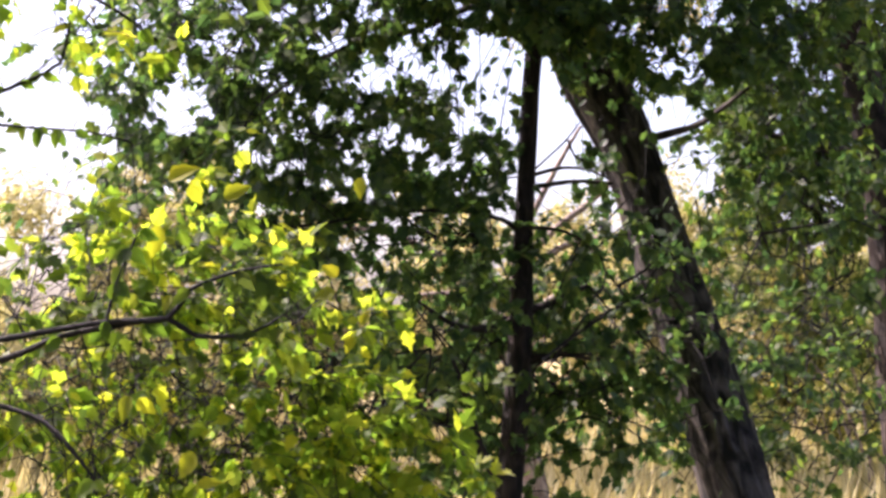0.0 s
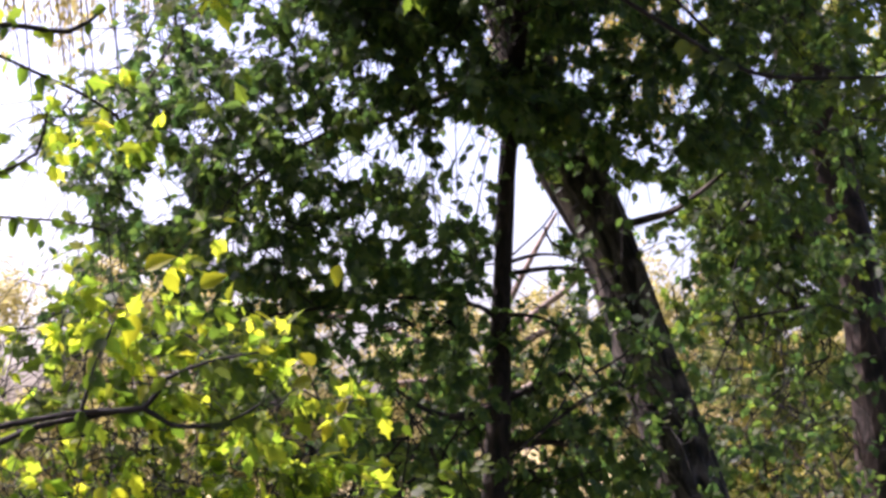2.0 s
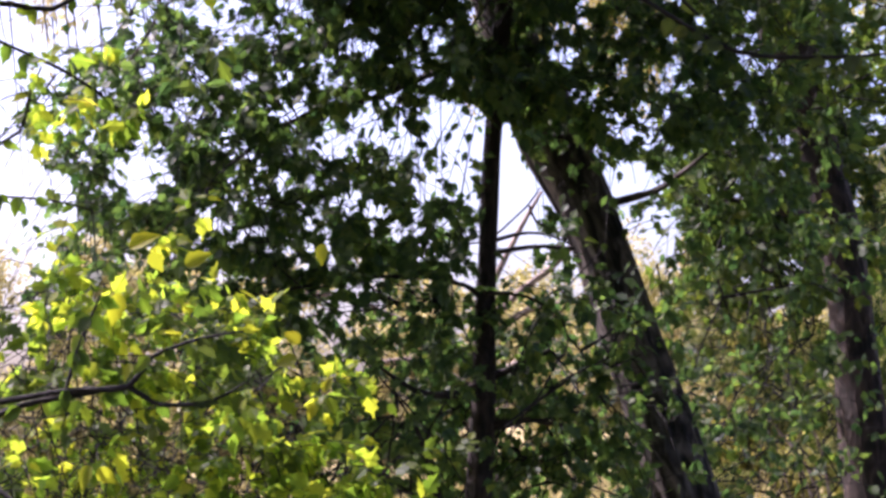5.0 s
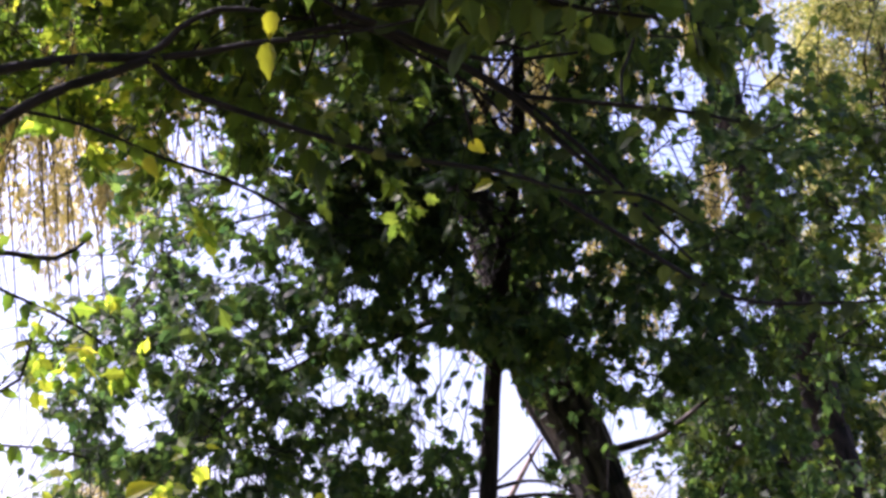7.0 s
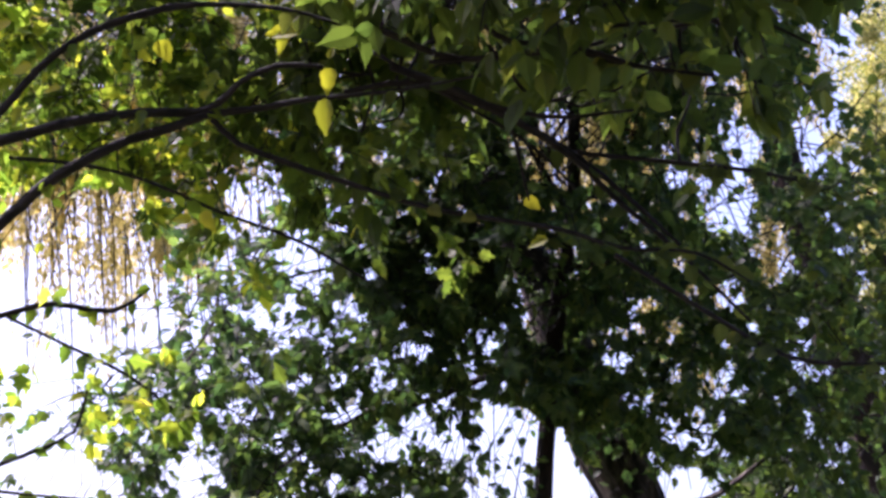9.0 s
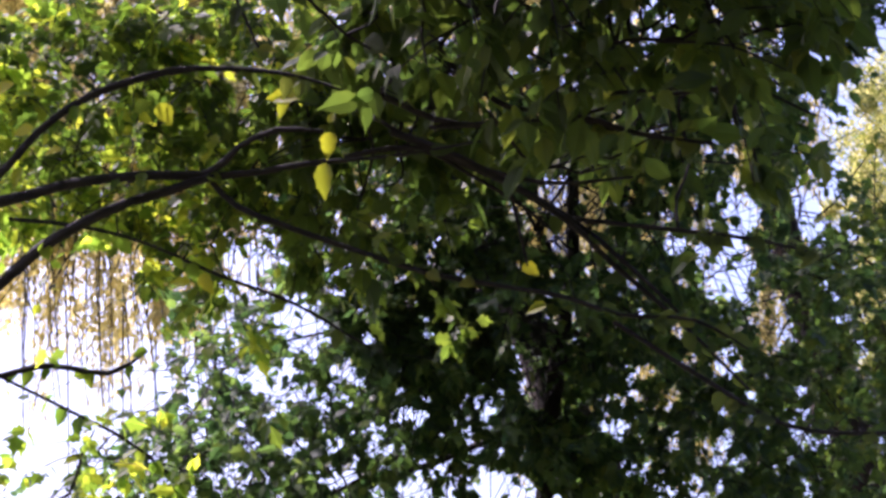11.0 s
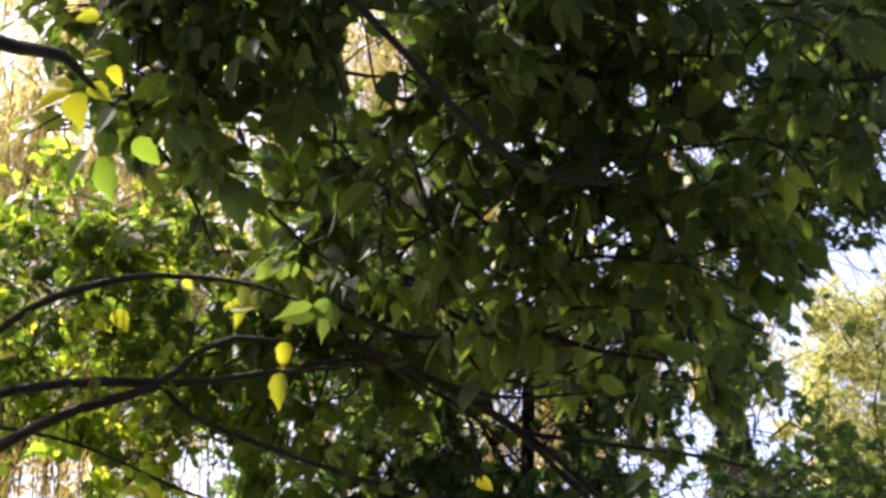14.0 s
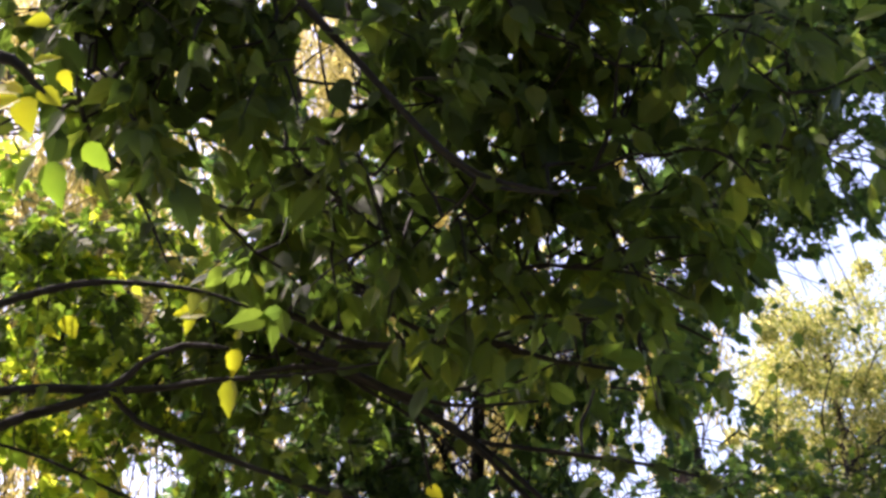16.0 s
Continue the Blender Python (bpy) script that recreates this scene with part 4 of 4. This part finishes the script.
# ---- near tree whose limbs reach in from one side and overhead ----
def build_near_tree():
    rng = np.random.default_rng(14)
    t = thing("overhanging_box_elder", "box elder with long dark limbs and lime leaves coloured as sunlit reaching across", "tree", "box elder trees")
    trunk = stem(t, "trunk", bark_elder, ((-2.75, 4.9, -0.1, 0.24), (-2.7, 4.85, 0.8, 0.19), (-2.6, 4.8, 1.8, 0.17), (-2.5, 4.7, 2.8, 0.15), (-2.35, 4.5, 4.0, 0.12), (-2.1, 4.2, 5.2, 0.07)), 18, 0.04)
    runs = []
    limb_rows = (
        # low limb with its fork
        ((-2.62, 4.8, 1.7, 0.025), (-1.57, 4.53, 1.6, 0.012), (-1.25, 4.53, 1.66, 0.0095), (-0.96, 4.55, 1.71, 0.009), (-0.78, 4.53, 1.72, 0.009), (-0.71, 4.49, 1.8, 0.006), (-0.57, 4.46, 1.85, 0.005), (-0.45, 4.47, 1.87, 0.003)),
        ((-1.61, 4.63, 1.52, 0.014), (-1.28, 4.63, 1.6, 0.011), (-1.09, 4.57, 1.67, 0.009), (-0.92, 4.56, 1.7, 0.008), (-0.78, 4.53, 1.72, 0.009), (-0.7, 4.55, 1.67, 0.007), (-0.55, 4.57, 1.68, 0.005), (-0.46, 4.58, 1.73, 0.003)),
        ((-0.96, 4.55, 1.71, 0.006), (-0.93, 4.55, 1.82, 0.005), (-0.87, 4.55, 1.97, 0.003)),
        ((-2.66, 4.8, 1.3, 0.025), (-1.55, 4.65, 1.52, 0.011), (-1.28, 4.63, 1.47, 0.008), (-1.14, 4.61, 1.42, 0.008), (-1.05, 4.57, 1.34, 0.006), (-0.99, 4.58, 1.26, 0.004)),
        # thin twigs against the sky
        ((-1.53, 5.12, 2.37, 0.007), (-1.37, 5.17, 2.36, 0.005), (-1.16, 5.22, 2.35, 0.004), (-1.03, 5.25, 2.32, 0.004)),
        # big fork overhead
        ((-2.45, 4.6, 3.1, 0.04), (-1.58, 3.95, 3.05, 0.019), (-1.21, 3.95, 3.12, 0.016), (-1.04, 3.97, 3.18, 0.014), (-0.85, 4, 3.22, 0.013), (-0.68, 4.03, 3.24, 0.012), (-0.59, 3.96, 3.29, 0.008), (-0.48, 3.91, 3.32, 0.008), (-0.36, 3.92, 3.32, 0.005)),
        ((-2.5, 4.7, 2.6, 0.04), (-1.55, 4.19, 2.7, 0.022), (-1.24, 4.11, 2.94, 0.018), (-1.11, 4.06, 3.04, 0.017), (-0.93, 4.02, 3.13, 0.015), (-0.78, 4.03, 3.19, 0.014), (-0.67, 4.03, 3.23, 0.012), (-0.54, 4.04, 3.25, 0.009), (-0.41, 4, 3.26, 0.008), (-0.17, 3.96, 3.27, 0.005), (0.07, 3.85, 3.27, 0.003)),
        ((-0.67, 4.04, 3.22, 0.010), (-0.6, 4.07, 3.16, 0.009), (-0.48, 4.1, 3.12, 0.009), (-0.3, 4.14, 3.07, 0.008), (-0.08, 4.17, 3.01, 0.008), (0.11, 4.18, 2.98, 0.007), (0.29, 4.18, 2.95, 0.007), (0.45, 4.18, 2.9, 0.006), (0.65, 4.16, 2.88, 0.005), (0.79, 4.16, 2.8, 0.003)),
        ((-2.35, 4.5, 3.6, 0.035), (-1.39, 3.84, 2.94, 0.014), (-1.16, 3.74, 3.11, 0.011), (-1.06, 3.72, 3.23, 0.010), (-0.94, 3.71, 3.32, 0.010), (-0.8, 3.72, 3.38, 0.010), (-0.68, 3.73, 3.41, 0.008), (-0.44, 3.76, 3.41, 0.005), (-0.24, 3.8, 3.36, 0.003)),
        ((-0.75, 3.72, 3.39, 0.006), (-0.59, 3.74, 3.42, 0.004), (-0.41, 3.77, 3.41, 0.004), (-0.27, 3.8, 3.37, 0.003)),
        ((-1.55, 4.24, 3.24, 0.008), (-1.3, 4.23, 3.18, 0.006), (-1.1, 4.29, 3.18, 0.006), (-0.91, 4.34, 3.15, 0.005), (-0.68, 4.41, 3.07, 0.005), (-0.48, 4.46, 3.01, 0.005), (-0.25, 4.51, 2.89, 0.003)),
        ((-1.74, 4.96, 2.83, 0.013), (-1.49, 5.02, 2.92, 0.011), (-1.33, 5.05, 2.97, 0.010), (-1.14, 5.1, 2.96, 0.009), (-1.02, 5.1, 3.04, 0.005)),
        ((-1.64, 5.09, 2.38, 0.010), (-1.48, 5.12, 2.45, 0.008), (-1.37, 5.14, 2.5, 0.007), (-1.25, 5.16, 2.57, 0.006), (-1.22, 5.15, 2.69, 0.005), (-1.18, 5.14, 2.78, 0.003)),
        ((-1.47, 5.03, 2.92, 0.006), (-1.28, 5.1, 2.84, 0.006), (-1.08, 5.16, 2.75, 0.006), (-0.9, 5.23, 2.62, 0.004)),
    )
    for pts in limb_rows:
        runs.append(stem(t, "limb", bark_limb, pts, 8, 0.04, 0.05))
    over_rows = (
        ((-0.19, 4.12, 3.41, 0.012), (-0.04, 4.14, 3.36, 0.012), (0.14, 4.17, 3.28, 0.010), (0.32, 4.2, 3.17, 0.009), (0.44, 4.23, 3.06, 0.008), (0.61, 4.26, 2.92, 0.006), (0.81, 4.28, 2.72, 0.004)),
        ((0.44, 4.28, 2.91, 0.007), (0.69, 4.29, 2.75, 0.007), (0.92, 4.29, 2.62, 0.006), (1.16, 4.23, 2.59, 0.005), (1.32, 4.19, 2.59, 0.003)),
        ((-0.08, 4.02, 3.38, 0.007), (0.29, 4, 3.4, 0.006), (0.44, 4.01, 3.37, 0.005), (0.66, 3.99, 3.33, 0.003)),
        ((0.32, 4.29, 3.22, 0.007), (0.58, 4.28, 3.19, 0.007), (0.83, 4.25, 3.15, 0.006), (1.01, 4.23, 3.1, 0.003)),
        ((-2.2, 4.3, 4.4, 0.05), (-1.07, 2.75, 3.48, 0.021), (-0.82, 2.7, 3.41, 0.016), (-0.72, 2.68, 3.38, 0.013), (-0.68, 2.71, 3.35, 0.007), (-0.62, 2.75, 3.31, 0.004)),
        ((-2.15, 4.2, 4.8, 0.05), (-0.68, 2.79, 4.09, 0.017), (-0.32, 2.88, 3.9, 0.013), (-0.16, 2.91, 3.71, 0.010), (-0.03, 2.99, 3.61, 0.008), (0.11, 3.06, 3.49, 0.008), (0.24, 3.1, 3.41, 0.006), (0.42, 3.11, 3.37, 0.004)),
        ((-0.71, 2.91, 3.94, 0.011), (-0.69, 3.07, 3.73, 0.008), (-0.67, 3.19, 3.56, 0.006), (-0.56, 3.27, 3.45, 0.005), (-0.47, 3.37, 3.29, 0.003)),
        ((-0.82, 3.09, 4, 0.013), (-0.64, 3.28, 3.8, 0.010), (-0.54, 3.34, 3.73, 0.009), (-0.4, 3.38, 3.7, 0.008), (-0.19, 3.45, 3.62, 0.007), (-0.03, 3.51, 3.52, 0.004)),
        ((-0.63, 3.34, 3.71, 0.006), (-0.54, 3.42, 3.6, 0.006), (-0.41, 3.48, 3.52, 0.005), (-0.3, 3.5, 3.51, 0.003)),
        ((-0.22, 3.98, 3.46, 0.011), (0, 4.02, 3.39, 0.009), (0.31, 4, 3.41, 0.009), (0.49, 4, 3.36, 0.007), (0.69, 3.99, 3.33, 0.005)),
        ((-0.32, 4.14, 3.34, 0.008), (-0.13, 4.14, 3.37, 0.009), (0.1, 4.17, 3.3, 0.010), (0.31, 4.2, 3.19, 0.009), (0.48, 4.23, 3.06, 0.007), (0.62, 4.25, 2.93, 0.004)),
        ((-0.1, 4.14, 3.37, 0.007), (0.13, 4.16, 3.3, 0.007), (0.29, 4.17, 3.28, 0.006), (0.49, 4.14, 3.29, 0.004)),
        ((0.14, 4.17, 3.29, 0.005), (0.17, 4.21, 3.18, 0.005), (0.2, 4.25, 3.06, 0.003)),
        ((-0.23, 4.1, 3.44, 0.006), (0, 4.16, 3.32, 0.006), (0.2, 4.2, 3.21, 0.005), (0.33, 4.23, 3.09, 0.003)),
        ((0.31, 4.09, 3.44, 0.006), (0.47, 4.06, 3.48, 0.006), (0.78, 4, 3.5, 0.006), (0.98, 4, 3.42, 0.003)),
        ((0.14, 3.25, 3.57, 0.005), (0.25, 3.28, 3.5, 0.005), (0.38, 3.28, 3.47, 0.004), (0.53, 3.26, 3.48, 0.003)),
        ((-0.4, 3.38, 3.7, 0.005), (-0.22, 3.43, 3.65, 0.005), (-0.05, 3.42, 3.68, 0.003)),
        ((-0.04, 3.94, 3.55, 0.009), (0.15, 4, 3.43, 0.008), (0.37, 3.97, 3.46, 0.007), (0.66, 3.93, 3.47, 0.004)),
    )
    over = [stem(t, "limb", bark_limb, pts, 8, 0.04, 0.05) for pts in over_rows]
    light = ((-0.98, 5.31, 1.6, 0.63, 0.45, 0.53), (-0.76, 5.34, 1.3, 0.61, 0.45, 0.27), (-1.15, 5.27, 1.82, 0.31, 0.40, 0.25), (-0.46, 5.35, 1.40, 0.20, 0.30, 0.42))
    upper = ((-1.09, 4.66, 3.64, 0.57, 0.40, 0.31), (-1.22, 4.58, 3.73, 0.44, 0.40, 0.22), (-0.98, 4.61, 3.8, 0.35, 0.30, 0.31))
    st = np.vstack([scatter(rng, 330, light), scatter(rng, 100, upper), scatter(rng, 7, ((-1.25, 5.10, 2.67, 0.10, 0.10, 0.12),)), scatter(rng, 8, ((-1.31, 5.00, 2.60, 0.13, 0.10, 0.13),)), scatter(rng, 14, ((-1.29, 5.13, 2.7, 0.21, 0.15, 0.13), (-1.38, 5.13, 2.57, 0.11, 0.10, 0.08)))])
    # lit, half-lit and shaded leaves of this tree differ by painted tone
    foliage(t, rng, runs + [trunk], st, 0.061, leaf_lime_lit, leaves_each=11, twig=0.0016, label="lime-green leaves, sunlight put into their colour")
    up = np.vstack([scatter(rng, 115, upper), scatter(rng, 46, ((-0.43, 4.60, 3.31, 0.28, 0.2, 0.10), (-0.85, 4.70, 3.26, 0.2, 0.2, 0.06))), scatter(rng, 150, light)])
    foliage(t, rng, runs + [trunk], up, 0.060, leaf_half_lit, leaves_each=11, twig=0.0016, name="middle_crown", label="green and yellow-green leaves, half-shade put into their colour")
    top = []
    for pts in (
            ((-2.2, 4.3, 5.0, 0.07), (-1.6, 3.2, 6.2, 0.05), (-0.8, 1.8, 7.0, 0.03), (0.4, 0.2, 7.4, 0.015)),
            ((-2.2, 4.3, 4.8, 0.07), (-2.8, 2.8, 6.0, 0.05), (-3.2, 0.8, 7.0, 0.03), (-3.2, -1.2, 7.4, 0.015)),
            ((-1.6, 3.2, 6.2, 0.05), (0.2, 2.6, 7.0, 0.04), (2.2, 2.0, 7.4, 0.02))):
        top.append(stem(t, "limb", bark_elder, pts, 8, 0.04, 0.15))
    # unseen canopy above the viewer, added to block sun and skylight
    shade_dome = ((-2.2, 4.6, 6.9, 1.6, 1.5, 0.7), (-2.6, 1.4, 7.2, 2.4, 2.0, 0.8), (0.4, 1.2, 7.4, 2.6, 2.4, 0.8), (2.8, 1.8, 7.4, 2.2, 2.4, 0.8), (-1.0, -2.0, 7.4, 4.2, 2.2, 0.8))
    foliage(t, rng, top, scatter(rng, 1150, shade_dome), 0.12, leaf_green, leaves_each=8, name="upper_crown", label="leafy crown top added to shade the leaves below", shape=(SIMPLE, SIMPLE_F))
    dark = ((-0.53, 3.21, 3.75, 0.33, 0.20, 0.18), (0.25, 3.77, 3.64, 0.70, 0.30, 0.27), (0.13, 3.71, 3.78, 0.64, 0.40, 0.40), (0.56, 3.73, 3.67, 0.30, 0.30, 0.23), (0.76, 3.91, 3.46, 0.12, 0.20, 0.20), (-0.15, 3.35, 3.96, 0.70, 0.30, 0.22), (0.32, 4.46, 3.61, 0.69, 0.20, 0.21), (0.88, 3.51, 3.92, 0.35, 0.40, 0.29))
    st = np.vstack([scatter(rng, 210, dark), scatter(rng, 26, ((0.33, 3.67, 4, 0.16, 0.20, 0.14),)), scatter(rng, 24, ((-0.47, 3.20, 3.90, 0.26, 0.2, 0.10),)), scatter(rng, 36, ((-0.22, 4.38, 3.54, 0.44, 0.20, 0.19),)), scatter(rng, 60, ((0.26, 3.4, 4.23, 0.52, 0.30, 0.20), (0.63, 3.38, 4.18, 0.40, 0.30, 0.18))), scatter(rng, 34, ((-0.53, 3.21, 3.75, 0.32, 0.20, 0.18), (-0.62, 3.14, 3.83, 0.28, 0.20, 0.11)))])
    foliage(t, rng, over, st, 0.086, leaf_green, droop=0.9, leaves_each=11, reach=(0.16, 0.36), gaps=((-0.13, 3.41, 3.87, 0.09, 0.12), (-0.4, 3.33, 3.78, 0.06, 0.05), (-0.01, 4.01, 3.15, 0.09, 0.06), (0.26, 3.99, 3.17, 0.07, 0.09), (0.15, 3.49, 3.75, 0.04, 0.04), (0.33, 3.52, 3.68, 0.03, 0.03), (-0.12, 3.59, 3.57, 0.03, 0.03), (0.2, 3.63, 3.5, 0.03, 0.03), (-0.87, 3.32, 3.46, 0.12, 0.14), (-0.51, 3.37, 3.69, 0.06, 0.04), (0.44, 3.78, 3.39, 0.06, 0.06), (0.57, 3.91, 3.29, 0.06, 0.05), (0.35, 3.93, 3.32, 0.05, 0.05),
        (0.24, 4.2, 3.2, 0.09, 0.07), (0.37, 4.23, 3.09, 0.05, 0.05), (-0.06, 4.21, 3.19, 0.08, 0.04), (0.71, 4.28, 2.8, 0.05, 0.04), (0.11, 4.17, 3.28, 0.04, 0.04), (0.3, 4.29, 2.93, 0.05, 0.04), (0.27, 4.04, 3.56, 0.04, 0.03)), label="green leaves hanging low overhead, shade put into their darker colour", name="lower_crown", shape=(OVAL, OVAL_F))
    return t


near_tree = build_near_tree()


# ---- single leaves that stand out on the near limbs ----
def leaf_meshes(material, n=4):
    """Pointed oval leaves with a folded rib, curled each in its own way."""
    out = []
    for k in range(n):
        rng = np.random.default_rng(90 + k)
        m = 12
        u = np.linspace(0, 1, m + 1)
        half = (0.30 + 0.03 * k) * np.sin(np.pi * u ** 0.75) ** 0.85 * (1 - 0.25 * u) + 0.028 * np.sin(u * 21 + 0.7 * k) * np.sin(np.pi * u)
        curl, fold = rng.uniform(-0.25, 0.05), rng.uniform(0.15, 0.45)
        rib = np.stack([u, 0.05 * np.sin(3 * u) * rng.uniform(-1, 1), curl * u ** 2], 1)
        left = rib + np.stack([-0.05 * half, half, fold * half], 1)
        right = rib + np.stack([-0.05 * half, -half, fold * half], 1)
        v = np.vstack([rib, left[1:m], right[1:m]])
        li, ri = m + 1, 2 * m
        f = [(0, 1, li), (0, ri, 1), (m - 1, m, li + m - 2), (m - 1, ri + m - 2, m)]
        for i in range(1, m - 1):
            f += [(i, i + 1, li + i, li + i - 1), (i, ri + i - 1, ri + i, i + 1)]
        me = bpy.data.meshes.new("leaf")
        me.from_pydata(v.tolist(), [], f)
        me.materials.append(material)
        me.polygons.foreach_set("use_smooth", [True] * len(me.polygons))
        out.append(me)
    return out


def hang_leaf(meshes, k, place, tip, length, rng, limb):
    """A leaf at a place; tip: degrees its point turns up from +x, in the upright plane."""
    a = radians(tip)
    x = Vector((math.cos(a), rng.uniform(-0.35, 0.35), math.sin(a))).normalized()
    z = Vector((rng.uniform(-0.5, 0.2), -1, rng.uniform(-0.1, 0.6)))
    z = (z - z.dot(x) * x).normalized()
    ob = new("leaf", meshes[k % len(meshes)])
    ob.matrix_world = Matrix.Translation(place) @ Matrix((x, z.cross(x), z)).transposed().to_4x4() @ Matrix.Scale(length, 4)
    ob.parent = limb
    return ob


def build_single_leaves():
    rng = np.random.default_rng(21)
    bright, olive = leaf_meshes(leaf_yellow_lit), leaf_meshes(leaf_lone)
    near_limbs = [ob for ob in near_tree.children if ob.name.startswith("limb")]
    limb_points = {o.name: np.array([v.co[:] for v in o.data.vertices]) for o in near_limbs}
    groups = (
        # bright cluster beside the pale limb
        (((-0.7, 2.72, 3.33), 165, 0.085), ((-0.7, 2.71, 3.31), 215, 0.088), ((-0.7, 2.72, 3.32), 290, 0.088), ((-0.67, 2.72, 3.34), 325, 0.06), ((-0.67, 2.79, 3.23), 235, 0.09), ((-0.64, 2.78, 3.21), 285, 0.10),
         ((-0.58, 2.79, 3.26), 320, 0.075), ((-0.65, 2.65, 3.46), 190, 0.05), ((-0.68, 2.69, 3.38), 20, 0.06), ((-0.63, 2.71, 3.38), 300, 0.05)),
        # pair under the fork
        (((-0.33, 3.68, 3.13), 268, 0.095), ((-0.32, 3.65, 3.2), 265, 0.072), ((-0.32, 3.64, 3.22), 75, 0.035), ((-0.44, 3.88, 3.4), 190, 0.075), ((-0.46, 3.88, 3.4), 250, 0.06)),
        # leaves low down, painted sunlit by a brighter yellow
        (((-0.82, 4.61, 1.99), 255, 0.10), ((-0.81, 4.7, 2.13), 30, 0.10), ((-0.75, 4.71, 2.12), 300, 0.07), ((-0.33, 4.88, 1.81), 200, 0.07), ((-0.79, 4.63, 1.79), 250, 0.06), ((-0.28, 4.89, 1.68), 255, 0.06), ((-0.25, 4.86, 2.16), 265, 0.07),
         ((-0.32, 4.88, 1.86), 150, 0.06), ((-0.25, 4.89, 1.71), 60, 0.055), ((-0.9, 4.61, 1.5), 250, 0.08), ((-0.88, 4.62, 1.49), 320, 0.07), ((-0.7, 4.54, 1.34), 240, 0.085), ((-0.69, 4.53, 1.25), 10, 0.07), ((-0.65, 4.73, 2.08), 30, 0.09), ((-0.44, 4.77, 1.38), 240, 0.06)),
        # leaves by the upper limbs, painted sunlit by a brighter yellow
        (((-1.16, 3.93, 3.21), 240, 0.06), ((-1.06, 3.93, 3.26), 180, 0.055), ((-1.13, 3.89, 3.31), 200, 0.06), ((-0.79, 3.84, 3.36), 300, 0.07), ((-0.41, 3.79, 3.36), 180, 0.08), ((-0.71, 4.21, 3.01), 300, 0.07), ((-0.74, 4.22, 2.99), 180, 0.06),
         ((0.23, 5.19, 3.39), 320, 0.07), ((0.31, 5.23, 3.26), 200, 0.08), ((-1.15, 3.75, 3.37), 210, 0.08)),
    )
    for rows in groups:
        for k, (place, tip, length) in enumerate(rows):
            p = np.array(place)
            limb = min(near_limbs, key=lambda o: np.linalg.norm(limb_points[o.name] - p, axis=1).min())
            hang_leaf(olive if rows is groups[0] and 4 <= k <= 6 else bright, k, place, tip, length, rng, limb)
    # ordinary leaves along the limbs that reach closest; left ones coloured lit, others shaded
    sunny, shady = olive, leaf_meshes(leaf_shade)
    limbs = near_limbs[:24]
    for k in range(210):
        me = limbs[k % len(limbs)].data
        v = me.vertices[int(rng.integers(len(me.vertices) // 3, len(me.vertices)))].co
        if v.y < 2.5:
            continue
        hang_leaf(sunny if v.x < -0.6 else shady, k, v, rng.uniform(180, 360), rng.uniform(0.045, 0.075), rng, limbs[k % len(limbs)])


build_single_leaves()


# ---- every tree's handle stands at the foot of its trunk ----
for tree in [ob for ob in scene.objects if ob.type == "EMPTY" and ob.location.length == 0]:
    trunk = next(ob for ob in tree.children if ob.name.startswith("trunk"))
    foot = min((v.co for v in trunk.data.vertices), key=lambda c: c.z)
    tree.location = (foot.x, foot.y, 0)
    for ob in tree.children:
        ob.location -= tree.location
